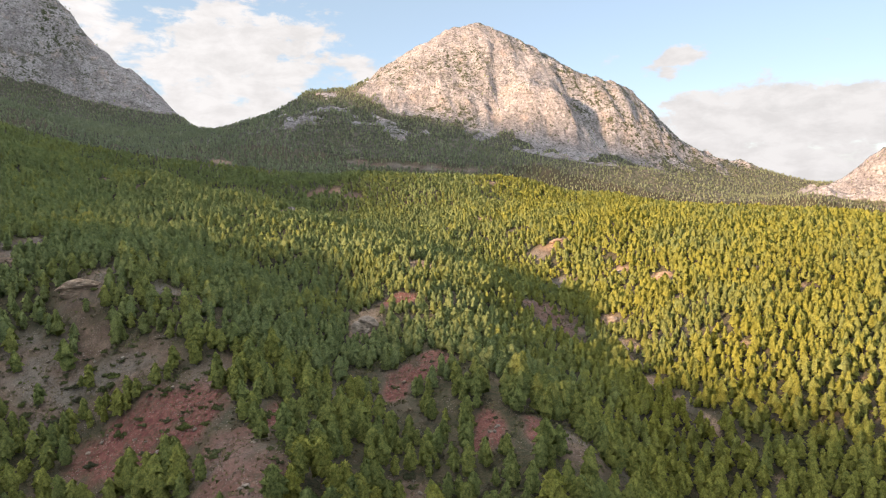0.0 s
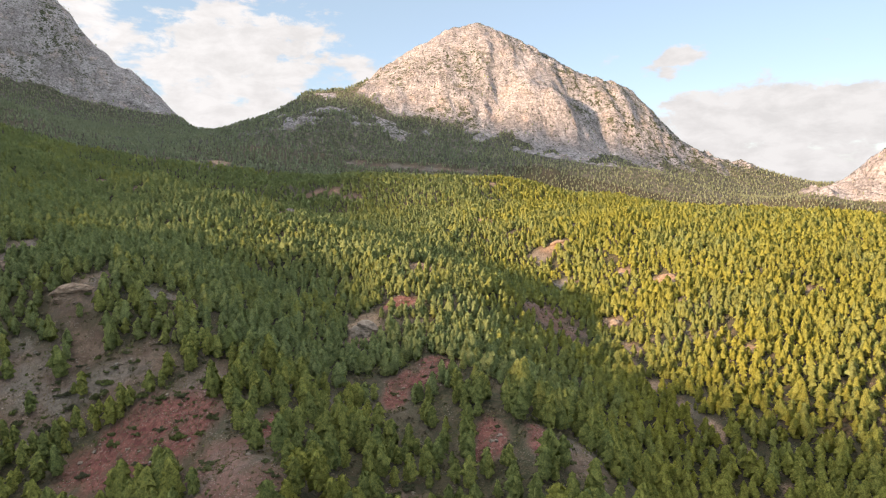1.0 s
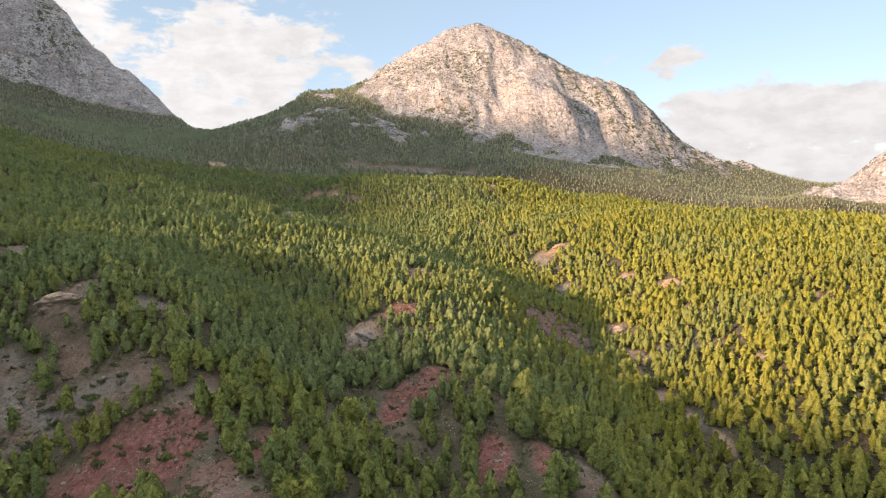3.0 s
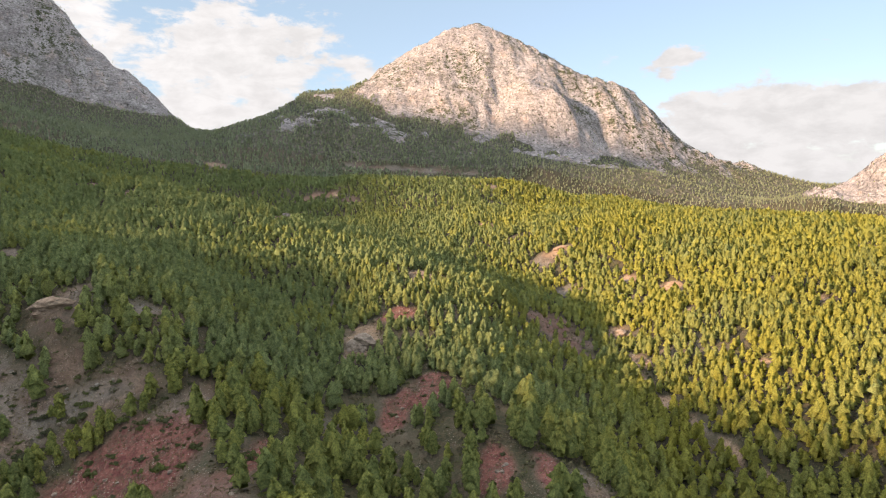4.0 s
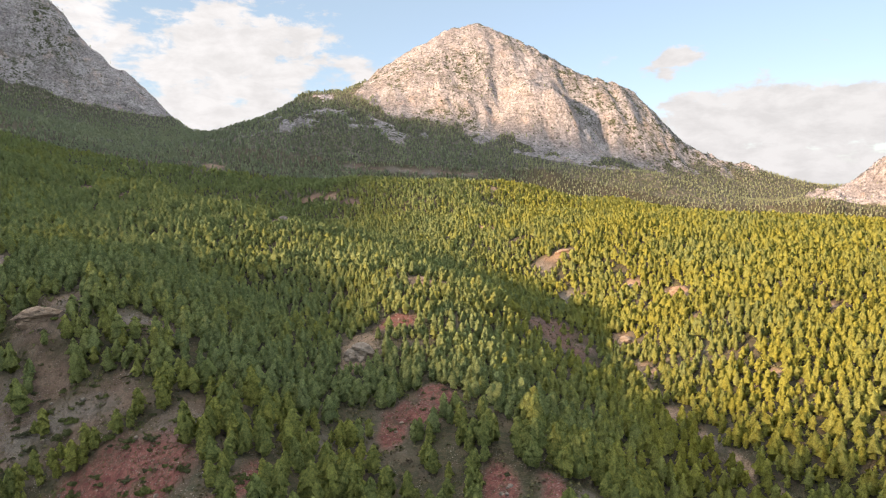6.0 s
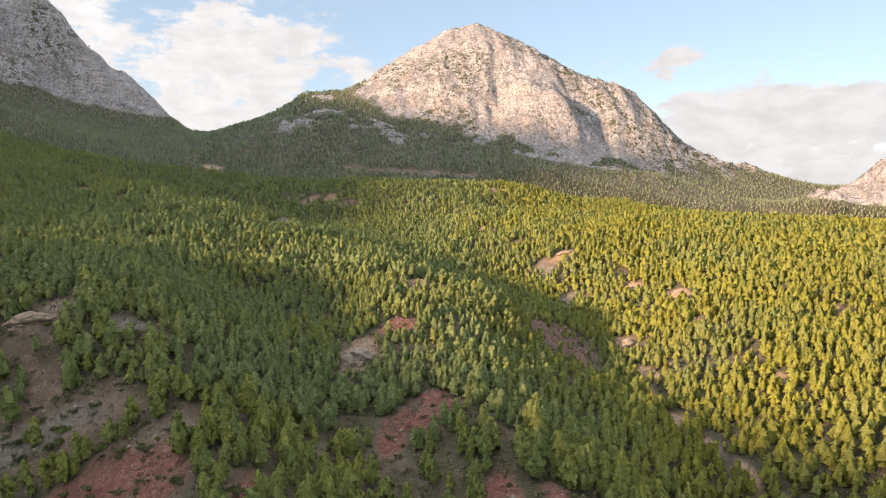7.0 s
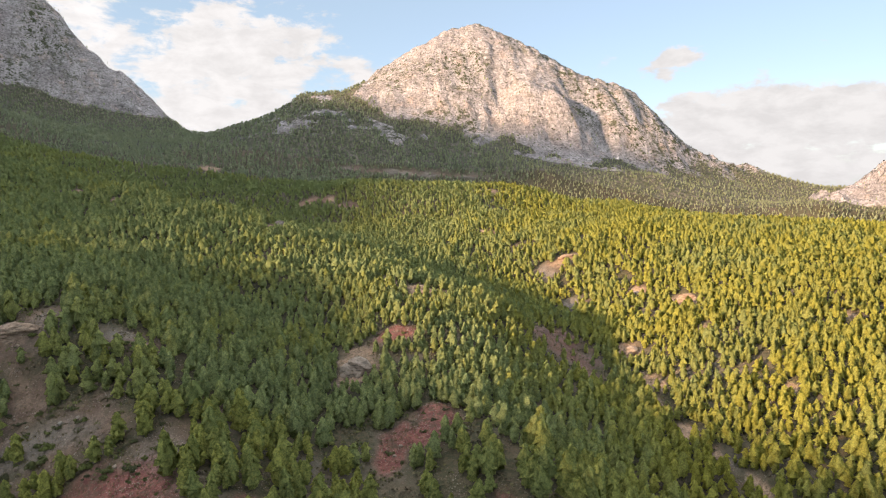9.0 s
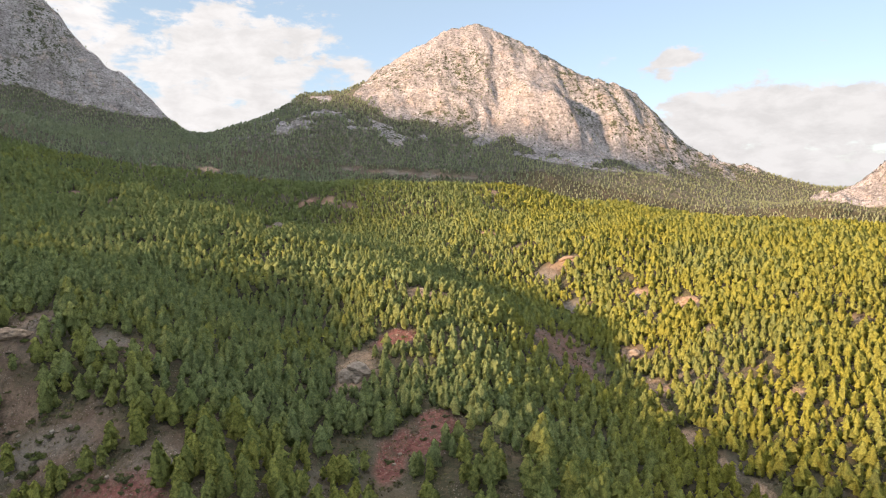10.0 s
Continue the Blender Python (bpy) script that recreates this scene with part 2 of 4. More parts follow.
MAT_UNDER, MAT_DRY, MAT_GROUND, MAT_MOUNTAIN, MAT_BOULDER, MAT_TAN, MAT_BARK, MAT_SHRUB = undergrowth_material(), dry_material(), ground_material(), mountain_material(), boulder_material("grey_stone", 0.0, 0.45), boulder_material("tan_stone", 0.7, 1.0), bark_material(), shrub_material()
MAT_CLOSE = needle_material("young_pine_needles", False, (0.112, 0.134, 0.050), (0.188, 0.188, 0.046), (0.36, 0.36, 0.2))
# the far needles are paled towards grey, distance haze put into their colour
MAT_NEEDLE, MAT_FOREST, MAT_FAR = needle_material("pine_needles", True, (0.112, 0.134, 0.050), (0.188, 0.188, 0.046), (0.36, 0.36, 0.2)), needle_material("forest_needles", False), needle_material("hazed_far_needles", False, (0.142, 0.160, 0.114), (0.186, 0.194, 0.128))
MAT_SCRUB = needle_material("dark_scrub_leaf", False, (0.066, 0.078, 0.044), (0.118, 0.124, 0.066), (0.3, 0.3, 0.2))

# ---- landforms ----
# crest, gully and foot lines of the hills: (x, y, height of the bare ground)
LINES = {
    "central_spur": [(-103, 432, 69), (-50, 362, 58), (-12, 306, 53), (4, 280, 47.5), (2, 255, 43), (4, 234, 39), (-2, 197, 39), (10, 165, 40), (20, 135, 39), (24, 90, 35), (25, 50, 28)],
    "spur_shoulder": [(26, 290, 42.5), (20, 255, 36), (19, 200, 35), (28, 160, 37), (33, 135, 37)],
    "hollow": [(46, 302, 31), (56, 280, 21.5), (68, 330, 24)],
    "spur_back": [(-33, 308, 50.5), (-20, 262, 46), (-28, 235, 41)],
    "left_shelf": [(-153, 253, 70), (-122, 246, 68), (-96, 238, 60), (-74, 228, 52), (-52, 234, 46)],
    "centre_gully": [(-78, 305, 46), (-45, 250, 40), (-30, 205, 36), (-14, 180, 32), (-9, 150, 31), (0, 120, 31), (4, 95, 27), (5, 50, 20)],
    "near_spur": [(-79, 190, 56), (-64, 168, 48), (-48, 142, 46), (-36, 112, 47), (-30, 90, 47), (-26, 60, 42), (-22, 30, 36)],
    "left_gully": [(-150, 204, 57), (-113, 180, 45), (-101, 165, 35), (-86, 145, 29), (-72, 122, 26), (-56, 95, 26), (-45, 55, 20)],
    "left_bench": [(-230, 310, 79), (-163, 240, 68), (-133, 212, 65), (-112, 196, 61), (-79, 190, 55)],
    "left_slope": [(-259, 415, 88), (-160, 385, 75), (-114, 364, 66), (-81, 313, 52)],
    "left_hill": [(-400, 489, 128), (-333, 482, 114), (-263, 470, 102), (-197, 458, 90), (-137, 444, 76), (-103, 432, 69)],
    "main_gully": [(-330, 600, 88), (-220, 560, 66), (-130, 530, 52), (-60, 500, 50), (0, 458, 49), (22, 437, 44), (52, 405, 34), (74, 345, 26),
                   (84, 305, 22), (81, 268, 21), (80, 212, 18.5), (72, 188, 12), (68, 150, 3), (70, 100, -8), (75, 40, -14)],
    "middle_hill": [(-130, 611, 65), (-94, 645, 89), (-49, 660, 90), (9, 655, 88), (56, 655, 87), (96, 654, 80), (132, 657, 70), (176, 667, 69), (210, 681, 60), (250, 690, 50)],
    "middle_slope": [(-100, 600, 70), (-40, 580, 65), (19, 580, 72), (114, 607, 65)],
    "middle_foot": [(-2, 505, 56.5), (36, 495, 56), (79, 425, 50), (119, 378, 49), (120, 344, 39)],
    "right_hill": [(170, 470, 64), (210, 455, 67), (242, 440, 66), (294, 419, 63), (345, 399, 61), (450, 330, 66)],
    "right_upper": [(200, 375, 60), (179, 325, 57), (177, 257, 47), (172, 200, 38), (165, 130, 30), (160, 60, 24)],
    "right_lower": [(98, 318, 30), (107, 270, 32.5), (113, 245, 32.5), (118, 226, 33), (95, 193, 20), (112, 173, 20), (108, 120, 9)],
    "back_valley": [(-60, 735, 78), (60, 740, 66), (180, 770, 52), (300, 800, 42), (420, 790, 38), (540, 740, 34)],
    "terrace": [(-236, 734, 98), (-136, 838, 106), (-62, 827, 100), (12, 826, 95), (130, 855, 102), (300, 930, 92), (400, 1030, 88), (520, 1080, 84)],
    "dark_slope": [(-190, 669, 84), (-320, 770, 116), (-400, 900, 134), (-430, 1100, 152), (-450, 1250, 168)],
    "rock_foot": [(-177, 960, 178), (-112, 1030, 184), (-30, 1046, 186), (60, 1043, 172), (123, 1022, 157), (178, 1030, 148), (247, 1054, 140), (309, 1073, 130), (405, 1102, 118), (512, 1119, 99)],
    "rock_face": [(193, 1062, 217), (130, 1085, 235), (20, 1085, 232), (300, 1105, 185), (400, 1128, 150)],
    "peak_crest": [(-446, 1321, 143.1), (-405, 1302, 136.7), (-304, 1225, 173.2), (-257, 1208, 233.9), (-174, 1215, 237.4), (-132, 1223, 268.1), (-69, 1249, 329.2), (-4, 1275, 358.4), (71, 1287, 379.2), (127, 1274, 354.1), (191, 1254, 322.8), (264, 1234, 275.2), (336, 1219, 252), (386, 1204, 201.5), (435, 1187, 147.3), (493, 1173, 118), (561, 1160, 100), (658, 1147, 72)],
    "left_foot": [(-1000, 1060, 285), (-805, 1181, 256), (-763, 1209, 240), (-691, 1247, 225), (-612, 1285, 210), (-550, 1324, 194)],
    "left_crest": [(-1186, 1427, 594), (-1042, 1424, 571), (-942, 1414, 539), (-866, 1402, 484), (-798, 1392, 440.3), (-744, 1382, 369.3), (-661, 1373, 306.4), (-589, 1364, 240.1), (-547, 1360, 194), (-461, 1331, 151.1)],
    "cliff_crest": [(504, 865, 66), (540, 851, 74), (564, 844, 90), (581, 841, 106), (642, 846, 156), (716, 849, 191), (860, 900, 210)],
    "cliff_foot": [(476, 802, 59), (484, 791, 50), (502, 785, 44), (539, 769, 38), (640, 740, 36)],
    "cliff_back": [(470, 930, 52), (540, 950, 50), (640, 975, 62), (800, 1010, 110)],
    "left_back": [(-1000, 1580, 430), (-880, 1550, 360), (-760, 1510, 260), (-640, 1490, 180), (-540, 1470, 140)],
    # unseen hills beside and behind the view, the western ones added to cast shade
    "west_shade_ridge": [(-1080, 1050, 520), (-1000, 800, 462), (-930, 600, 420), (-910, 440, 452), (-900, 310, 505), (-900, 215, 560), (-900, 196, 590), (-900, 178, 540), (-900, 156, 340), (-900, 115, 275), (-815, 155, 235), (-815, 222, 440), (-900, 0, 322), (-900, -110, 345), (-900, -200, 305), (-900, -400, 250)],
    "west_foot": [(-560, 800, 180), (-520, 500, 140), (-480, 200, 100), (-450, -200, 80)],
    "shade_hill": [(-300, 295, 92), (-240, 190, 117), (-232, 115, 115), (-230, 60, 117), (-230, -15, 134), (-230, -60, 146), (-235, -120, 154), (-245, -300, 145)],
    "shade_foot": [(-190, 200, 68), (-130, 110, 45), (-100, 20, 30), (-90, -100, 20)],
    "south": [(-600, -900, 150), (0, -700, 60), (600, -800, 90), (300, -200, 10), (60, -300, -20)],
    "east": [(700, 300, 80), (900, 0, 120), (1100, 500, 140), (1050, 950, 130)],
    "beyond": [(-480, 1560, 80), (-200, 1560, 70), (200, 1560, 50), (600, 1450, 0), (1100, 1500, -10), (600, 2200, -60), (-600, 2200, 0), (-1300, 2000, 250)],
    "rim": [(0, 4800, -160), (2400, 4100, -160), (4100, 2400, -60), (4800, 0, 70), (4100, -2400, 90), (2400, -4100, 60), (0, -4800, 80), (-2400, -4100, 90), (-4100, -2400, 110), (-4800, 0, 140), (-4100, 2400, 130), (-2400, 4100, -60), (0, 4800, -160)],
}


def line_samples():
    """Points along the landform lines, near lines sampled closely."""
    out = []
    for points in LINES.values():
        for (x0, y0, z0), (x1, y1, z1) in zip(points, points[1:]):
            n = max(1, round(math.hypot(x1 - x0, y1 - y0) / max(22.0, 0.05 * math.hypot(x0 + x1, y0 + y1))))
            out += [(x0 + (x1 - x0) * k / n, y0 + (y1 - y0) * k / n, z0 + (z1 - z0) * k / n) for k in range(n)]
        out.append(points[-1])
    return np.array(out, float)


SAMPLES = line_samples()
SOFT = np.clip(0.012 * np.hypot(SAMPLES[:, 0], SAMPLES[:, 1]), 5.0, 40.0)


def _solve_land():
    d = np.sqrt((SAMPLES[:, None, 0] - SAMPLES[None, :, 0]) ** 2 + (SAMPLES[:, None, 1] - SAMPLES[None, :, 1]) ** 2 + SOFT[None, :] ** 2)
    n = len(SAMPLES)
    a = np.zeros((n + 1, n + 1))
    a[:n, :n] = d + np.eye(n) * -0.5
    a[:n, n] = a[n, :n] = 1
    return np.linalg.lstsq(a, np.append(SAMPLES[:, 2], 0.0), rcond=None)[0]


WEIGHTS = _solve_land()


def land(x, y):
    """The smooth lie of the land."""
    x, y = np.atleast_1d(np.asarray(x, float)), np.atleast_1d(np.asarray(y, float))
    out = np.empty(x.shape)
    fx, fy, fo = x.ravel(), y.ravel(), out.reshape(-1)
    for i in range(0, len(fx), 20000):
        d = np.sqrt((fx[i:i + 20000, None] - SAMPLES[None, :, 0]) ** 2 + (fy[i:i + 20000, None] - SAMPLES[None, :, 1]) ** 2 + SOFT[None, :] ** 2)
        fo[i:i + 20000] = d @ WEIGHTS[:-1] + WEIGHTS[-1]
    return out


def cell_hash(i, j, seed):
    h = (i.astype(np.int64) * 374761393 + j.astype(np.int64) * 668265263 + seed * 974634777) & 0xFFFFFFFF
    h = ((h ^ (h >> 13)) * 1274126177) & 0xFFFFFFFF
    return ((h ^ (h >> 16)) & 0xFFFFFF) / float(0xFFFFFF)


def value_noise(x, y, seed):
    i, j = np.floor(x), np.floor(y)
    u, v = x - i, y - j
    u, v = u * u * u * (u * (u * 6 - 15) + 10), v * v * v * (v * (v * 6 - 15) + 10)
    a, b, c, d = cell_hash(i, j, seed), cell_hash(i + 1, j, seed), cell_hash(i, j + 1, seed), cell_hash(i + 1, j + 1, seed)
    return (a + (b - a) * u + (c - a) * v + (a - b - c + d) * u * v) * 2 - 1


def fbm(x, y, size, octaves, seed, ridged=False):
    total, amp, gain = np.zeros(np.shape(x)), 1.0, 0.0
    for k in range(octaves):
        s = 2.03 ** k / size
        n = value_noise(x * s * 0.8 + y * s * 0.6 + 17.3 * k, y * s * 0.8 - x * s * 0.6 - 9.1 * k, seed + k)
        total, gain, amp = total + amp * (1 - 2 * np.abs(n) if ridged else n), gain + amp, amp * 0.5
    return total / gain


def step(a, b, v):
    u = np.clip((v - a) / (b - a), 0, 1)
    return u * u * (3 - 2 * u)


# bare ground: (x, y, half width, half depth)
RED_EARTH = [(-74, 146, 17, 14), (-60, 138, 9, 11), (-2, 192, 7.5, 12), (-11, 191, 3.5, 5), (-38, 136, 3, 8), (11, 146, 3.5, 12), (22, 139, 3.2, 10), (-18, 257, 9, 7), (-14, 183, 3.5, 9)]
BARE_EARTH = [(-110, 173, 20, 14), (-90, 172, 20, 8), (-106, 163, 13, 6), (-62, 160, 9, 8), (-37, 103, 9, 16), (-44, 122, 8, 9), (-114, 199, 9, 9), (-88, 200, 8, 6.5), (-161, 240, 9, 20), (50, 303, 17, 30), (30, 134, 4.5, 7), (-5, 124, 6, 4), (66, 417, 9, 6), (72, 371, 8, 8), (-86, 600, 8, 6), (-117, 836, 20, 9), (-61, 829, 38, 8), (-10, 828, 24, 8), (30, 826, 14, 7)]
RUSTY_EARTH = [(52, 303, 15, 26), (-36, 99, 9, 15), (-44, 122, 8, 9), (-120, 624, 16, 11), (-86, 600, 10, 8)]
PALE_EARTH = [(-29, 234, 7, 13), (-10, 304, 7, 8), (1, 303, 7, 7), (83, 307, 5, 10), (120, 340, 6.5, 9), (103, 363, 4, 6), (31, 500, 8, 8), (76, 423, 9, 7), (-124, 626, 10, 8), (-106, 617, 6, 7)]
TRACK = [(82, 272, 3.6, 10), (78, 249, 2.8, 12), (79, 227, 3, 8), (82, 211, 2.6, 7), (86, 195, 2.0, 6), (91, 181, 1.6, 4), (95, 168, 1.5, 3), (115, 234, 1.8, 3), (186, 336, 3, 7), (223, 345, 4.3, 8), (48, 631, 6, 8), (161, 277, 2.5, 4), (114, 302, 2.2, 5), (158, 252, 2.1, 3), (-231, 435, 5.4, 8), (-203, 428, 3.1, 7), (-260, 747, 12, 12), (-102, 416, 6, 14)]


def spots(x, y, places, fade=0.35, wobble=0.35):
    """1 inside the given patches, falling to 0 over a ragged edge."""
    out = np.zeros(np.shape(x))
    ragged = fbm(x, y, 9.0, 4, 71) * wobble * 2.0
    for px, py, rx, ry in places:
        near = (np.abs(x - px) < 2.2 * rx) & (np.abs(y - py) < 2.2 * ry)
        if near.any():
            d = np.sqrt(((x[near] - px) / rx) ** 2 + ((y[near] - py) / ry) ** 2) + ragged[near]
            out[near] = np.maximum(out[near], 1 - step(1 - fade, 1 + fade, d))
    return out


FOOT_X = [-400, -112, -77, 15, 70, 123, 178, 247, 309, 405, 512, 700]
FOOT_Z = [330, 200, 178, 172, 160, 146, 136, 128, 120, 112, 98, 92]


def rockiness(x, y, z):
    """Where the mountains are bare limestone."""
    wob = fbm(x, y, 70.0, 4, 5)
    peak = step(-10, 14, z + 16 * wob - np.interp(x, FOOT_X, FOOT_Z)) * step(960, 1000, y) * step(-150, -95, x + 30 * wob + 0.25 * (z - 200)) * (1 - step(620, 700, x))
    left = step(-6, 10, z + 14 * wob - np.interp(x, [-1300, -1000, -805, -691, -550], [340, 292, 262, 232, 200])) * step(1080, 1130, y) * (1 - step(-520, -480, x))
    cliff = step(-3, 4, z + 5 * wob - np.interp(x, [440, 480, 540, 640], [80, 62, 52, 50])) * step(755, 775, y) * (1 - step(940, 980, y)) * step(455, 475, x)
    low = step(0.08, 0.26, fbm(x, y, 40.0, 4, 9) + 0.12 * step(-20, 120, x)) * step(870, 950, y) * step(60, 110, z) * (1 - step(560, 640, x)) * 0.8 * step(-420, -300, x)
    return np.maximum.reduce([peak, left, cliff, low])


def surface(x, y):
    """The height of the ground, with its small forms, and how rocky it is."""
    z = land(x, y)
    rock = rockiness(x, y, z)
    r = np.hypot(x, y)
    z = z + fbm(x, y, 38.0, 4, 21) * np.clip(r / 160.0, 0.8, 2.5) + fbm(x, y, 7.0, 3, 22) * 0.35
    gulch = fbm(x, y, 17.0, 3, 23, True)
    z = z + np.maximum(spots(x, y, RED_EARTH, 0.5), 0.6 * spots(x, y, BARE_EARTH, 0.5)) * (gulch * 1.3) + rock * (fbm(x, y * 0.5, 75.0, 4, 31, True) * 6.0 + fbm(x + 0.15 * y, y * 0.25, 22.0, 4, 32, True) * (6.5 + 7.0 * step(440, 480, x)) + fbm(x, y * 0.6, 9.0, 3, 33) * 2.5 - 3.0 - 8.0 * step(210, 340, z) * step(-450, -380, x))
    return z, rock


def attribute(mesh, name, values):
    a = mesh.attributes.new(name, "FLOAT", "POINT")
    a.data.foreach_set("value", np.ascontiguousarray(values, np.float32))


def mesh_from(name, verts, faces, smooth=True):
    """A mesh from arrays; faces all have the same number of corners."""
    k, mesh = faces.shape[1], bpy.data.meshes.new(name)
    mesh.vertices.add(len(verts))
    mesh.vertices.foreach_set("co", np.ascontiguousarray(verts, np.float32).ravel())
    mesh.loops.add(faces.size)
    mesh.loops.foreach_set("vertex_index", np.ascontiguousarray(faces, np.int32).ravel())
    mesh.polygons.add(len(faces))
    mesh.polygons.foreach_set("loop_start", np.arange(0, faces.size, k, dtype=np.int32))
    mesh.polygons.foreach_set("use_smooth", np.full(len(faces), smooth))
    mesh.update(calc_edges=True)
    return mesh


def build_land():
    """One sheet of ground out to the horizon; the three rocky mountains are cut from it along their feet."""
    rings = np.concatenate([[0.05, 20, 40], np.geomspace(55, 780, 260)[:-1], np.arange(780, 1460, 3.4), np.geomspace(1463, 4800, 36)])
    fine = np.radians(np.arange(-42, 42.01, 0.25))
    turn = np.concatenate([fine, np.radians(np.arange(44.5, 317.0, 2.5))])
    gx, gy = rings[:, None] * np.sin(turn)[None, :], rings[:, None] * np.cos(turn)[None, :]
    z, rock = surface(gx, gy)
    verts = np.stack([gx, gy, z], -1).reshape(-1, 3)
    m, n = len(rings), len(turn)
    i, j = np.meshgrid(np.arange(m - 1), np.arange(n), indexing="ij")
    j2 = (j + 1) % n
    faces = np.stack([i * n + j, i * n + j2, (i + 1) * n + j2, (i + 1) * n + j], -1).reshape(-1, 4)[:, ::-1]
    red, pale = np.maximum(spots(gx, gy, RED_EARTH), 0.5 * spots(gx, gy, RUSTY_EARTH)), np.maximum(spots(gx, gy, PALE_EARTH), spots(gx, gy, TRACK))
    bare = np.maximum.reduce([red, pale, spots(gx, gy, BARE_EARTH, 0.5)])
    wood = (1 - bare) * (0.55 + 0.42 * step(-0.5, 0.1, fbm(gx, gy, 15.0, 3, 41)))
    scrub = np.clip(0.15 + 0.9 * step(0.0, 0.5, fbm(gx, gy, 90.0, 3, 43)) + step(250, 420, gx), 0, 1) * (gy > 900)
    crest = np.interp(gx, [c[0] for c in LINES["peak_crest"]], [c[2] for c in LINES["peak_crest"]])
    scrub = np.maximum(scrub, (gy > 1000) * step(60, 150, gx) * (gx < 700) * step(-62, -18, z - crest + 18 * fbm(gx, gy, 40.0, 3, 44)))
    fields = {"red": red, "pale": pale, "wood": wood, "rock": rock, "scrub": scrub}
    fx, fy, fz = gx[i, j].ravel(), gy[i, j].ravel(), z[i, j].ravel()
    # the mountains' parts of the sheet
    which = np.zeros(len(faces), int)
    which[(fy > 930) & (fy < 1460) & (fx > -470) & (fx < 700) & (fz > np.interp(fx, [-470, -177, -112, 60, 309, 512, 700], [160, 170, 176, 165, 122, 92, 70]))] = 1
    which[(fy > 1040) & (fy < 1460) & (fx <= -470) & (fx > -1250) & (fz > np.interp(fx, [-1250, -1000, -805, -691, -550, -470], [330, 280, 250, 222, 190, 172]))] = 2
    which[(fy > 765) & (fy < 960) & (fx > 462) & (fx < 900) & (fz > np.interp(fx, [462, 480, 540, 640], [60, 56, 45, 44]))] = 3
    made = []
    for k, (name, label, category, kind) in enumerate((
            ("ground", "wooded hillsides of brown earth, red marl and gravel", "ground", "structure"),
            ("mountain", "pyramid-shaped limestone peak, pale rock face above dark scrub", "mountain", ""),
            ("mountain", "grey limestone mountain in shade above a wooded slope", "mountain", ""),
            ("cliff", "pale sunlit limestone cliff with scattered scrub", "cliff", ""))):
        f = faces[which == k]
        used, back = np.unique(f, return_inverse=True)
        mesh = mesh_from(name, verts[used], back.reshape(-1, 4))
        for key, values in fields.items():
            attribute(mesh, key, values.reshape(-1)[used])
        mesh.materials.append(MAT_MOUNTAIN if k else MAT_GROUND)
        if k == 0:  # the high ground under the mountains is stony too
            mesh.materials.append(MAT_MOUNTAIN)
            mesh.polygons.foreach_set("material_index", np.ascontiguousarray((fy[which == 0] > 850) & (np.abs(fx[which == 0]) < 900), dtype=np.int32))
        made.append(tagged(new(name, mesh), label, category, "", kind))
    return made


build_land()

# ---- pines ----


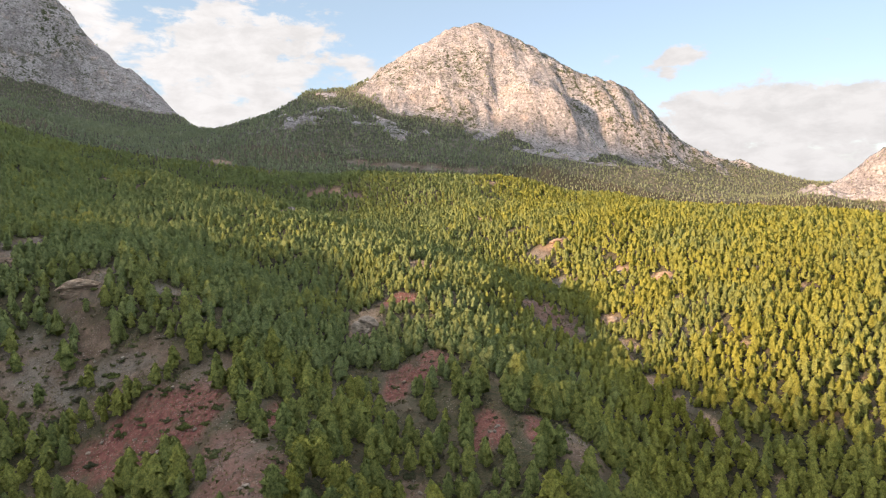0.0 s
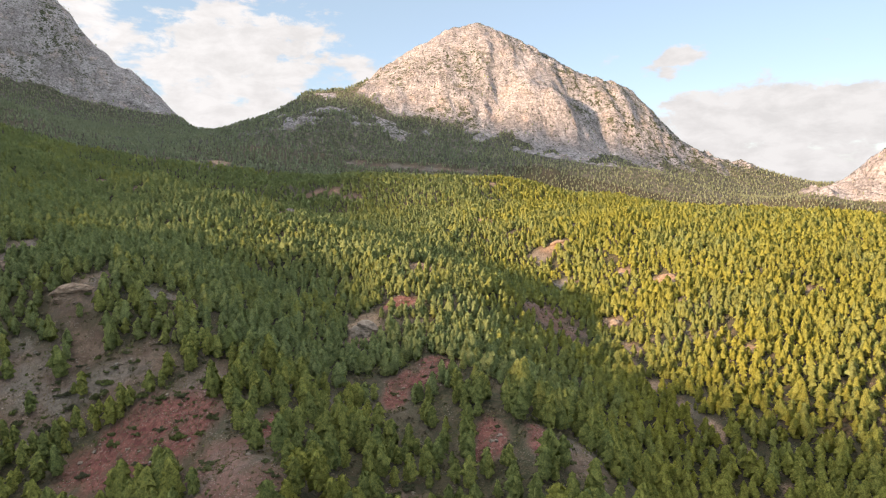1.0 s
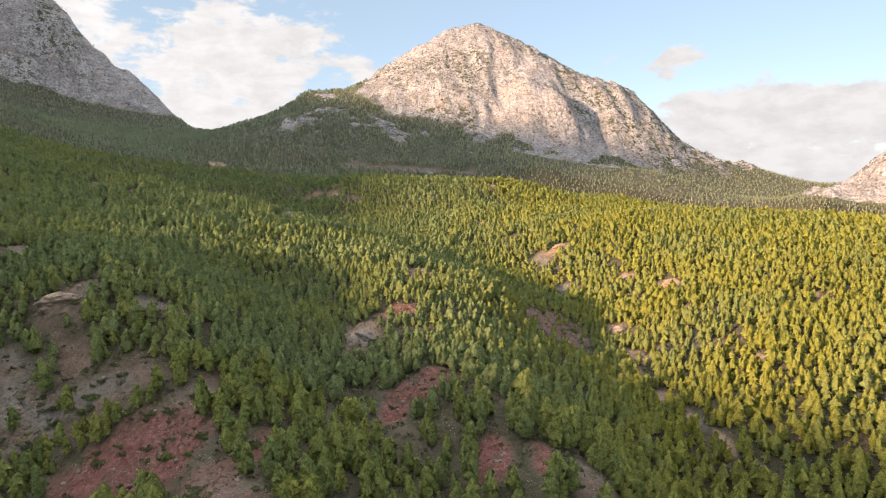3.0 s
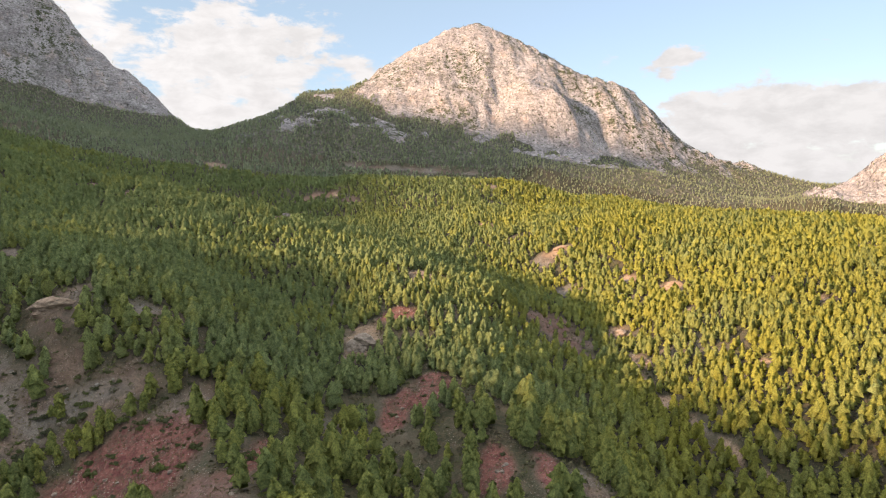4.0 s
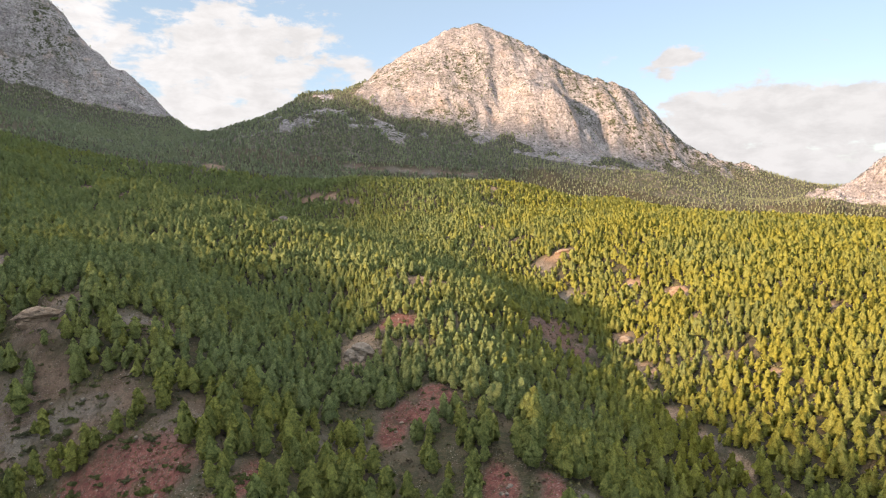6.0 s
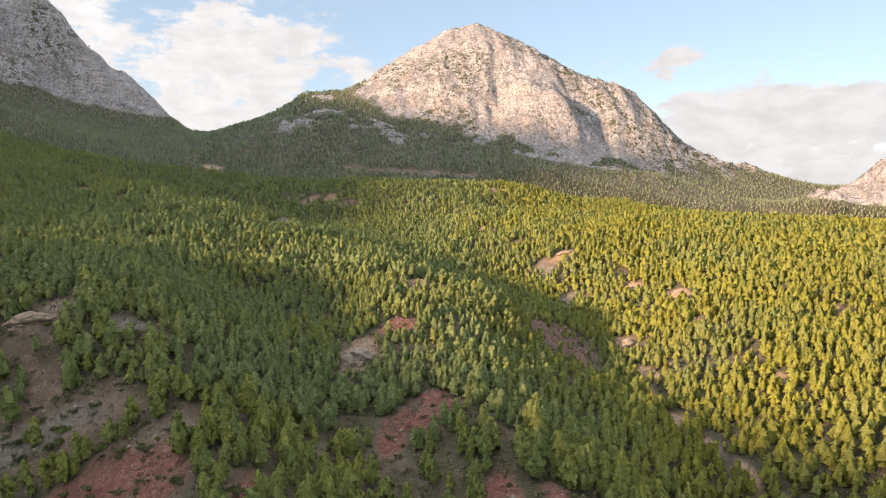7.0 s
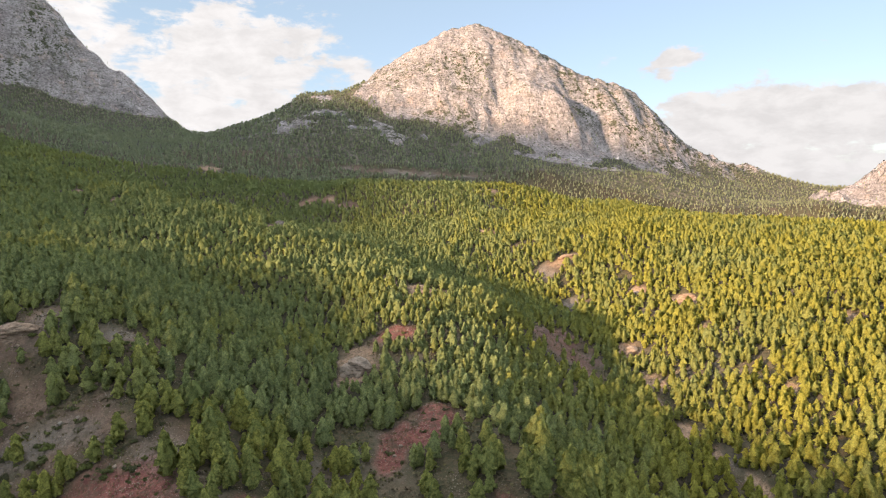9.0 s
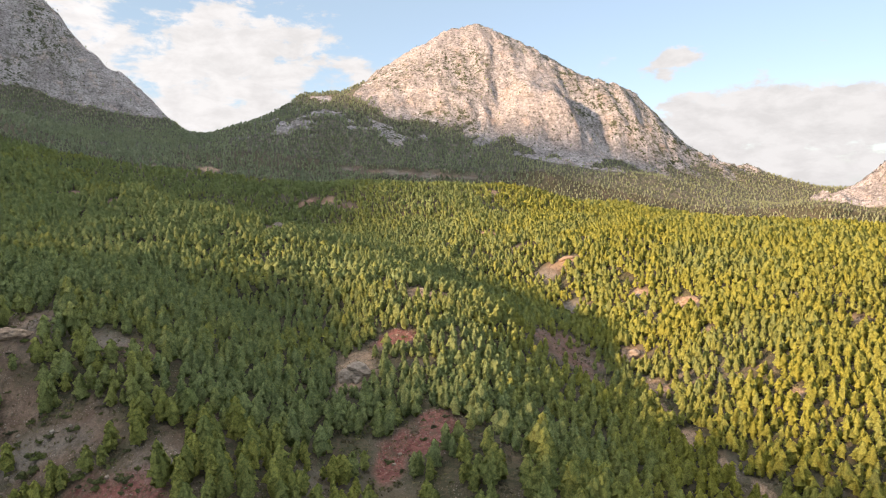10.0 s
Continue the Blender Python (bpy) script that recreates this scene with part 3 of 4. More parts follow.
def crown(seed, whorls, arms, high=6.0, wide=2.0, bare=0.08, taper=0.62, tufts=0, leaf=0.3, domed=True, under=True):
    """Foliage of one pine: overlapping tiers of limbs, each tier a ragged star of boughs, domed above and hollow below,
    with loose needle tufts over it. Returns corners, triangles, normals and the tips of the boughs."""
    rng = np.random.default_rng(seed)
    lean = rng.normal(0, 0.03, 2) * high

    def outline(u):
        return wide * np.minimum(1, ((u + 0.14) / 0.42) ** 0.7) * np.maximum(0, 1 - u ** 1.7) ** taper

    def ring(u, radius, turn):
        u = np.broadcast_to(u, turn.shape)
        return np.stack([radius * np.cos(turn) + lean[0] * u, radius * np.sin(turn) + lean[1] * u, high * (bare + (1 - bare) * u)], -1)

    corners, normals, tips = [], [], []

    def strip(low, top, low_n, top_n):
        nxt = np.roll(np.arange(arms), -1)
        for tri, nrm in (((low, low[nxt], top[nxt]), (low_n, low_n[nxt], top_n[nxt])), ((low, top[nxt], top), (low_n, top_n[nxt], top_n))):
            corners.append(np.stack(tri, 1))
            normals.append(np.stack(nrm, 1))

    for k in range(whorls):
        turn = rng.uniform(0, 6.28) + (np.arange(arms) + rng.uniform(-0.25, 0.25, arms)) * 2 * math.pi / arms
        out = np.stack([np.cos(turn), np.sin(turn), np.zeros(arms)], 1)
        up = np.array([0, 0, 1.0])
        reach = np.where(np.arange(arms) % 2 == 0, 1.0, 0.56) * rng.uniform(0.62, 1.26, arms)
        u0 = np.clip((k + rng.uniform(-0.38, 0.38, arms)) / whorls + 0.03, 0, 0.96)
        u1, u2 = (k + 0.75) / whorls, min(1.0, (k + 1.5) / whorls)
        wob = rng.normal(0, 0.38, (arms, 3))
        low = ring(u0, outline(np.clip(u0, 0, 0.9)) * reach, turn)
        top = ring(u2, max(outline(u2) * 0.38, 0.02) * rng.uniform(0.8, 1.2, arms), turn)
        low_n, top_n = out * 0.85 + up * 0.35 + wob, out * 0.6 + up * 0.7 + wob
        if domed:
            mid = ring(u1, outline(u1) * 0.80 * (0.35 + 0.65 * reach), turn)
            mid_n = out * 0.6 + up * 0.8 + wob
            strip(low, mid, low_n, mid_n)
            strip(mid, top, mid_n, top_n)
        else:
            strip(low, top, low_n, top_n)
        if under:
            nxt = np.roll(np.arange(arms), -1)
            heart = ring(np.full(arms, u0.mean() + 0.1 / whorls), np.full(arms, 0.06), turn)
            corners.append(np.stack([low[nxt], low, heart], 1))
            normals.append(np.stack([out[nxt] * 0.5 - up * 0.8, out * 0.5 - up * 0.8, -up + out * 0.2], 1))
        tips.append(low)
    corners, normals = np.concatenate(corners), np.concatenate(normals)
    if tufts:
        size = np.linalg.norm(np.cross(corners[:, 1] - corners[:, 0], corners[:, 2] - corners[:, 0]), axis=1)
        pick = rng.choice(len(corners), tufts, p=size / size.sum())
        w = rng.dirichlet((1, 1, 1), tufts)[:, :, None]
        at, n = (corners[pick] * w).sum(1), (normals[pick] * w).sum(1) + rng.normal(0, 0.3, (tufts, 3))
        n /= np.linalg.norm(n, axis=1)[:, None]
        shoot = n * 0.8 + np.array([0, 0, 0.5]) + rng.normal(0, 0.45, (tufts, 3))
        shoot /= np.linalg.norm(shoot, axis=1)[:, None]
        side = np.cross(shoot, rng.normal(0, 1, (tufts, 3)))
        side /= np.linalg.norm(side, axis=1)[:, None] + 1e-6
        s = (leaf * rng.uniform(0.6, 1.4, tufts))[:, None]
        corners = np.concatenate([corners, np.stack([at - side * s * 0.34 - shoot * s * 0.3, at + side * s * 0.34 - shoot * s * 0.3, at + shoot * s], 1)])
        normals = np.concatenate([normals, np.repeat(n[:, None], 3, 1)])
    normals = normals / (np.linalg.norm(normals, axis=2)[:, :, None] + 1e-6)
    turned = (np.cross(corners[:, 1] - corners[:, 0], corners[:, 2] - corners[:, 0]) * normals.sum(1)).sum(1) < 0
    corners[turned], normals[turned] = corners[turned][:, [1, 0, 2]], normals[turned][:, [1, 0, 2]]
    verts = corners.reshape(-1, 3)
    return verts, np.arange(len(verts)).reshape(-1, 3), normals.reshape(-1, 3), np.concatenate(tips)


def stem(seed, centre, high, sides=6, limbs=0):
    """A tapered, slightly bent trunk, with some limbs out to the foliage."""
    rng = np.random.default_rng(seed + 500)
    verts, faces = [], []

    def tube(points, radii, k):
        first = len(verts)
        for p, r in zip(points, radii):
            for a in range(k):
                verts.append((p[0] + r * math.cos(2 * math.pi * a / k), p[1] + r * math.sin(2 * math.pi * a / k), p[2]))
        for i in range(len(points) - 1):
            for a in range(k):
                b = (a + 1) % k
                faces.append((first + i * k + a, first + i * k + b, first + (i + 1) * k + b, first + (i + 1) * k + a))

    bend = rng.normal(0, 0.10, 2)
    line = [(bend[0] * math.sin(3 * u) + centre[-1][0] * u, bend[1] * math.sin(2.3 * u) + centre[-1][1] * u, -0.5 + (high * 0.95 + 0.5) * u) for u in (0, 0.1, 0.35, 0.6, 0.8, 1)]
    tube(line, [0.19, 0.15, 0.12, 0.085, 0.05, 0.02], sides)
    for c in centre[:limbs]:
        u = max(0.08, (c[2] - 0.45) / high)
        root = (centre[-1][0] * u, centre[-1][1] * u, c[2] - 0.45)
        tube([root, ((root[0] + c[0]) / 2, (root[1] + c[1]) / 2, c[2] - 0.2), tuple(c)], [0.05, 0.035, 0.015], 3)
    return np.array(verts), np.array(faces)


def leafy_mesh(name, verts, tris, normals, material, tone=None):
    mesh = mesh_from(name, verts, tris, True)
    a = mesh.attributes.new("custom_normal", "FLOAT_VECTOR", "POINT")
    a.data.foreach_set("vector", np.ascontiguousarray(normals, np.float32).ravel())
    if tone is not None:
        attribute(mesh, "tone", tone)
    mesh.materials.append(material)
    return mesh


def part(name, mesh, parent, label=""):
    ob = new(name, mesh)
    ob.parent = parent
    return tagged(ob, label) if label else ob


def wood_density(x, y, z, rock):
    """How likely a pine stands here."""
    def cleared(places, grow):
        return spots(x, y, [(px, py - 0.5 * grow, rx + grow * 0.6, ry + grow) for px, py, rx, ry in places], 0.25, 0.2)

    bare = np.maximum.reduce([cleared(RED_EARTH, 1.5), cleared(PALE_EARTH, 0.8), cleared(TRACK, 0.9), 0.93 * cleared(BARE_EARTH, 2.0)])
    clear = 0.55 * step(0.30, 0.55, fbm(x, y, 27.0, 3, 61))
    clear = np.maximum(clear, 0.6 * step(0.36, 0.55, fbm(x, y, 13.0, 3, 65)))
    thin = np.where(y < 190, 0.10 * step(-40, -30, x) * (1 - step(45, 55, x)), 0.0)
    return np.clip(1 - clear - thin, 0, 1) * (1 - bare) * (1 - 0.95 * step(0.35, 0.8, rock)) * (1 - 0.25 * step(840, 900, y)) * (1 - 0.9 * step(0.5, 0.9, rock) * step(180, 260, z))


def scatter(spacing, low, high, seed, jitter=0.5):
    """Stands of pines between two distances ahead: jittered rows, thinned by the density."""
    rng = np.random.default_rng(seed)
    gx, gy = np.meshgrid(np.arange(-0.86 * high - 60, 0.86 * high + 60, spacing), np.arange(low, high, spacing))
    x = (gx + rng.uniform(-jitter, jitter, gx.shape) * spacing).ravel()
    y = (gy + rng.uniform(-jitter, jitter, gy.shape) * spacing).ravel()
    keep = np.abs(x) < 0.74 * y + 18
    x, y = x[keep], y[keep]
    z, rock = surface(x, y)
    keep = rng.uniform(0, 1, len(x)) < wood_density(x, y, z, rock)
    x, y, z = x[keep], y[keep], z[keep]
    n = len(x)
    size = np.clip(rng.normal(0.97, 0.23, n) * (1 + 0.22 * fbm(x, y, 26.0, 3, 63)), 0.45, 1.5)
    size = size * (1 - 0.3 * step(60, 160, x) * step(770, 830, y))
    # shaded left greener, sunlit right yellower: their light is put into the tone
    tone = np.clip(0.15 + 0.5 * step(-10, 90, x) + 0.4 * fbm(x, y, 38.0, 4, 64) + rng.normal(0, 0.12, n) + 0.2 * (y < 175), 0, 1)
    return np.stack([x, y, z, size, rng.uniform(0, 2 * math.pi, n), tone], 1)


def forest(name, label, stand, kinds, material=None, category="forest"):
    """One object of many pines, far too many to count."""
    if not len(stand):
        return
    which = np.arange(len(stand)) % len(kinds)
    vs, ns, ts = [], [], []
    for k, (v, _, nrm, _) in enumerate(kinds):
        g = stand[which == k]
        c, s = np.cos(g[:, 4])[:, None], np.sin(g[:, 4])[:, None]
        for src, dst, scale in ((v, vs, g[:, 3]), (nrm, ns, np.ones(len(g)))):
            out = np.empty((len(g), len(v), 3), np.float32)
            out[:, :, 0] = (c * src[None, :, 0] - s * src[None, :, 1]) * scale[:, None]
            out[:, :, 1] = (s * src[None, :, 0] + c * src[None, :, 1]) * scale[:, None]
            out[:, :, 2] = src[None, :, 2] * scale[:, None]
            if dst is vs:
                out += g[:, None, :3].astype(np.float32)
            dst.append(out.reshape(-1, 3))
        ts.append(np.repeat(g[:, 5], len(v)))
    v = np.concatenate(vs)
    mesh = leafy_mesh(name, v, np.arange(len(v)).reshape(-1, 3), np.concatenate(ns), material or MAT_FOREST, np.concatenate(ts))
    return tagged(new(name, mesh), label, category, "", "stuff")


def behind_crests(stand):
    """Pines on the slopes that face away from the valley head, which need less detail."""
    out = np.zeros(len(stand), bool)
    tops = stand[:, 2] + 12
    for u in np.linspace(0.25, 0.97, 30):
        z = land(stand[:, 0] * u, stand[:, 1] * u)
        out |= z > EYE + (tops - EYE) * u
    return out


def build_pines():
    near = np.concatenate([scatter(4.1, 62, 150, 101), scatter(3.4, 150, 205, 106), scatter(2.8, 205, 320, 105) * np.array([1, 1, 1, 0.85, 1, 1])])
    order = np.argsort(np.hypot(near[:, 0] + 5, near[:, 1] - 30))
    near = near[order]
    kinds = []
    for k in range(6):
        high = 6.8 + 0.8 * (k % 3)
        crown_k = crown(k, 6 + k % 2, 12, high, 1.95 + 0.3 * (k % 3), 0.12 + 0.07 * (k % 3), 0.58 - 0.06 * (k % 3), 950, 0.30)
        tree = tagged(new("pine_tree"), "green pine with a loose rounded crown on the hillside", "tree", "pines on the near slopes")
        tv, tf = stem(k, crown_k[3], high, 6, 14)
        trunk = mesh_from("trunk", tv, tf)
        trunk.materials.append(MAT_BARK)
        part("trunk", trunk, tree, "thin brown trunk")
        part("crown", leafy_mesh("crown", *crown_k[:3], MAT_NEEDLE), tree)
        kinds.append(tree)
    for n, (x, y, z, size, turn, _) in enumerate(near[:300]):
        m = pose(x, y, z - 0.1, 0, 0, math.degrees(turn)) @ Matrix.Scale(size, 4)
        if n < 6:
            kinds[n].matrix_world = m
        else:
            t = copy_thing(kinds[n % 6], m)
            t.scale = (size, size, size)
    rest = near[300:]
    close = rest[:, 1] < 175
    close_kinds = [crown(10 + k, 5, 10, 6.2 + 0.6 * (k % 3), 1.95 + 0.25 * (k % 2), 0.08, 0.58, 160, 0.42) for k in range(7)]
    mid_kinds = [crown(20 + k, 4, 8, 5.2 + 0.5 * (k % 3), 2.0 + 0.2 * (k % 2), 0.03, 0.56, 54, 0.52, False) for k in range(7)]
    tall_kinds = [crown(30 + k, 4, 8, 5.5 + 0.5 * (k % 3), 1.9 + 0.2 * (k % 2), 0.04, 0.56, 54, 0.52) for k in range(7)]
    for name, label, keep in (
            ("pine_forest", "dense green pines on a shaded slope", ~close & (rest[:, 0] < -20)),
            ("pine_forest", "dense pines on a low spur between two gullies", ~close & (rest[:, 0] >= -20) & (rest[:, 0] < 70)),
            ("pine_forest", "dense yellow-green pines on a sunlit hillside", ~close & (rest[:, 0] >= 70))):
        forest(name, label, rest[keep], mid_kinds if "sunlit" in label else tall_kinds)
    forest("pine_forest", "green pines round bare red slopes", rest[close], close_kinds, MAT_CLOSE)
    far_kinds = [crown(40 + k, 3, 5, 4.8 + 0.5 * (k % 3), 2.15, 0.02, 0.54, 5, 0.8, False, False) for k in range(7)]
    last_kinds = [crown(60 + k, 2, 4, 4.6, 2.15, 0.0, 0.50, 3, 1.0, False, False) for k in range(7)]
    stand = scatter(2.75, 320, 560, 102) * np.array([1, 1, 1, 0.9, 1, 1])
    hidden = behind_crests(stand)
    forest("pine_forest", "pines covering the nearer hills, tops in sun", stand[~hidden], far_kinds)
    forest("pine_forest", "pines on the far sides of the nearer hills", stand[hidden], last_kinds)
    forest("pine_forest", "pines covering a rounded sunlit hill below the mountain", scatter(3.2, 560, 720, 104), last_kinds)
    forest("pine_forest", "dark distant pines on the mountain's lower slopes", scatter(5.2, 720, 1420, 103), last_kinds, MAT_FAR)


build_pines()


def build_mountain_scrub():
    """Low bushes dotted over the bare rock, thickest along the shaded crest."""
    rng = np.random.default_rng(107)
    kinds = [crown(80 + k, 1, 4, 2.6, 2.0, 0.0, 0.45, 3, 0.9, False, False) for k in range(5)]
    for label, count, low, high in (("dark low bushes dotted over a pale limestone peak", 9000, (-330, 960), (640, 1300)),
                                    ("dark low bushes dotted over a grey mountainside", 5200, (-1050, 1100), (-470, 1420)),
                                    ("low bushes on ledges of a pale cliff", 900, (470, 770), (760, 930))):
        x, y = rng.uniform(low[0], high[0], count), rng.uniform(low[1], high[1], count)
        z, rock = surface(x, y)
        crest = np.interp(x, [c[0] for c in LINES["peak_crest"]], [c[2] for c in LINES["peak_crest"]])
        chance = 0.07 + 0.34 * step(0.05, 0.4, fbm(x, y, 34.0, 3, 91)) + 0.8 * step(40, 150, x) * step(-70, -10, z - crest) * (y > 1000)
        keep = (rock > 0.4) & (rng.uniform(0, 1, count) < chance)
        n = int(keep.sum())
        size = 0.35 + 0.75 * rng.uniform(0, 1, n) ** 2
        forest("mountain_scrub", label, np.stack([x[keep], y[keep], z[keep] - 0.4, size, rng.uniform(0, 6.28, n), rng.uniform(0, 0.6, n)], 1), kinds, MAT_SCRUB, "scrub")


build_mountain_scrub()

# ---- shrubs, boulders, stones ----


def boulder_mesh(seed, flat=0.7):
    """A rough, angular block of stone."""
    rng = random.Random(seed)
    bm = bmesh.new()
    bmesh.ops.create_icosphere(bm, subdivisions=2, radius=1.0)
    cuts = [(Vector((rng.gauss(0, 1), rng.gauss(0, 1), rng.gauss(0, 0.7))).normalized(), rng.uniform(0.55, 0.85)) for _ in range(7)]
    for v in bm.verts:
        for n, d in cuts:
            over = v.co.dot(n) - d
            if over > 0:
                v.co -= n * over
        v.co *= 1 + rng.uniform(-0.06, 0.06)
        v.co.z *= flat
    mesh = bpy.data.meshes.new("boulder")
    bm.to_mesh(mesh)
    bm.free()
    mesh.materials.append(MAT_BOULDER)
    return mesh


def outcrop_mesh(seed, wide, deep, high, beds, dip, stone):
    """One mass of bedded rock breaking out of the slope, its layers stepping in and out."""
    rng = random.Random(seed)
    bm = bmesh.new()
    bmesh.ops.create_icosphere(bm, subdivisions=4, radius=1.0)
    tilt = Matrix.Rotation(radians(dip), 3, "Y")
    cuts = [(Vector((rng.gauss(0, 1), rng.gauss(0, 1), rng.gauss(0, 0.5))).normalized(), rng.uniform(0.6, 0.9)) for _ in range(8)]
    reach = [rng.uniform(0.84, 1.08) for _ in range(beds * 3)]
    for v in bm.verts:
        for n, d in cuts:
            over = v.co.dot(n) - d
            if over > 0:
                v.co -= n * over
        p = v.co.copy()
        bed = int((p.z + 1) * 0.5 * beds * 1.6 + 0.6 * noise.noise(p * 2.0 + Vector((seed, 0, 0))))
        k = reach[bed % len(reach)] * (1 + 0.16 * noise.noise(p * 3.1 + Vector((0, seed, 0))) + 0.08 * noise.noise(p * 8.0))
        v.co = tilt @ Vector((p.x * k * wide / 2, p.y * k * deep / 2, p.z * high * 0.62))
    mesh = bpy.data.meshes.new("rock_outcrop")
    bm.to_mesh(mesh)
    bm.free()
    mesh.materials.append(stone)
    return mesh


def build_outcrops():
    for n, (x, y, wide, deep, high, beds, dip, label) in enumerate((
            (-29, 231, 12, 11, 8.5, 7, 26, "grey bedded limestone slab breaking out of a wooded slope"),
            (-115, 197, 13, 8, 6.0, 4, -6, "tan rock ledge above a bare stony slope"),
            (-151, 224, 11, 7, 5.0, 4, 8, "brown rock ledge on a bare slope"),
            (121, 341, 13, 8, 6.0, 5, -10, "tan weathered rock face among sunlit pines"),
            (102, 362, 7, 6, 4.0, 5, 12, "grey-brown rock knob among pines"),
            (-10, 305, 9, 6, 2.4, 4, 6, "low reddish rock cap on a wooded spur"),
            (77, 425, 12, 8, 3.5, 5, -8, "tan rock outcrop on a sunlit hill"),
            (32, 501, 11, 8, 3.0, 4, 10, "small tan rock outcrop among pines"),
            (187, 337, 6, 5, 2.2, 4, -6, "small pale outcrop on a sunlit hillside"),
            (223, 346, 8, 5, 2.4, 4, 6, "pale outcrop near the crest of a sunlit hill"))):
        ob = tagged(new("rock_outcrop", outcrop_mesh(n, wide, deep, high, beds, dip, MAT_BOULDER if "grey" in label else MAT_TAN)), label, "rock")
        ob.matrix_world = pose(x, y, on_ground(x, y) - 0.1 * high, 0, 0, (n * 37) % 50 - 25)


def shrub_mesh(seed, tris=420):
    """A low dense bush of small leaves on a few stems."""
    rng = np.random.default_rng(seed + 900)
    lobes = rng.normal(0, 0.42, (9, 3)) * np.array([1, 1, 0.3]) + np.array([0, 0, 0.42])
    pick = rng.integers(0, 9, tris)
    d = rng.normal(0, 1, (tris, 3))
    d[:, 2] = np.abs(d[:, 2]) * 0.9 - 0.15
    d /= np.linalg.norm(d, axis=1)[:, None]
    at = lobes[pick] + d * np.array([0.36, 0.36, 0.30]) * rng.uniform(0.6, 1.05, (tris, 1))
    at[:, 2] = np.maximum(at[:, 2], 0.02)
    a, b = np.cross(d, rng.normal(0, 1, (tris, 3))), None
    a /= np.linalg.norm(a, axis=1)[:, None] + 1e-6
    b = np.cross(d, a)
    s = rng.uniform(0.09, 0.17, (tris, 1))
    corners = np.stack([at - a * s, at + a * s, at + b * s * 1.7], 1).reshape(-1, 3)
    mesh = mesh_from("shrub", corners, np.arange(tris * 3).reshape(-1, 3))
    mesh.materials.append(MAT_SHRUB)
    return mesh


def on_ground(x, y):
    z, _ = surface(np.array([x], float), np.array([y], float))
    return float(z[0])


def bare_places(count, seed, places, inner=1.0):
    """Random spots inside the bare patches, larger patches first served."""
    rng = np.random.default_rng(seed)
    area = np.array([rx * ry for _, _, rx, ry in places])
    out = []
    for k in rng.choice(len(places), count, p=area / area.sum()):
        x, y, rx, ry = places[k]
        r, a = math.sqrt(rng.uniform(0, 1)) * inner, rng.uniform(0, 2 * math.pi)
        out.append((x + rx * r * math.cos(a), y + ry * r * math.sin(a)))
    return np.array(out), rng


def build_shrubs():
    kinds = [shrub_mesh(k) for k in range(5)]
    near = [p for p in BARE_EARTH + RED_EARTH if p[1] < 260]
    spots_, rng = bare_places(190, 11, near, 1.1)
    for n, (x, y) in enumerate(spots_):
        s = rng.uniform(0.5, 1.0) + 1.1 * rng.uniform(0, 1) ** 3
        ob = new("shrub", kinds[n % 5])
        ob.matrix_world = pose(x, y, on_ground(x, y) - 0.05, 0, 0, rng.uniform(0, 360)) @ Matrix.Diagonal((s, s, s * rng.uniform(0.7, 1.0), 1))
        tagged(ob, "low grey-green shrub on bare stony earth", "shrub", "shrubs on the bare slopes")


def build_boulders():
    kinds = [boulder_mesh(k, 0.6 + 0.1 * (k % 3)) for k in range(6)]
    for n, (x, y, s, label) in enumerate((
            (-103, 428, 4.0, "large pale boulder on a wooded crest"), (-98, 425, 2.2, "pale boulder beside a larger one on a wooded crest"),
            (84, 307, 3.4, "rounded grey boulder at the edge of a gully"), (79, 300, 2.2, "grey boulder in a shaded gully"))):
        ob = tagged(new("boulder", kinds[n]), label, "boulder")
        ob.matrix_world = pose(x, y, on_ground(x, y) + 0.3 * s, 0, 0, 70 * n) @ Matrix.Scale(s, 4)
    spots_, rng = bare_places(90, 12, [p for p in BARE_EARTH + RED_EARTH + TRACK if p[1] < 320], 1.0)
    for n, (x, y) in enumerate(spots_):
        s = rng.uniform(0.22, 0.75)
        ob = tagged(new("boulder", kinds[n % 6]), "grey block of stone lying on bare earth", "boulder", "stones on the bare slopes")
        ob.matrix_world = pose(x, y, on_ground(x, y) + 0.1 * s, rng.uniform(-15, 15), rng.uniform(-15, 15), rng.uniform(0, 360)) @ Matrix.Scale(s, 4)


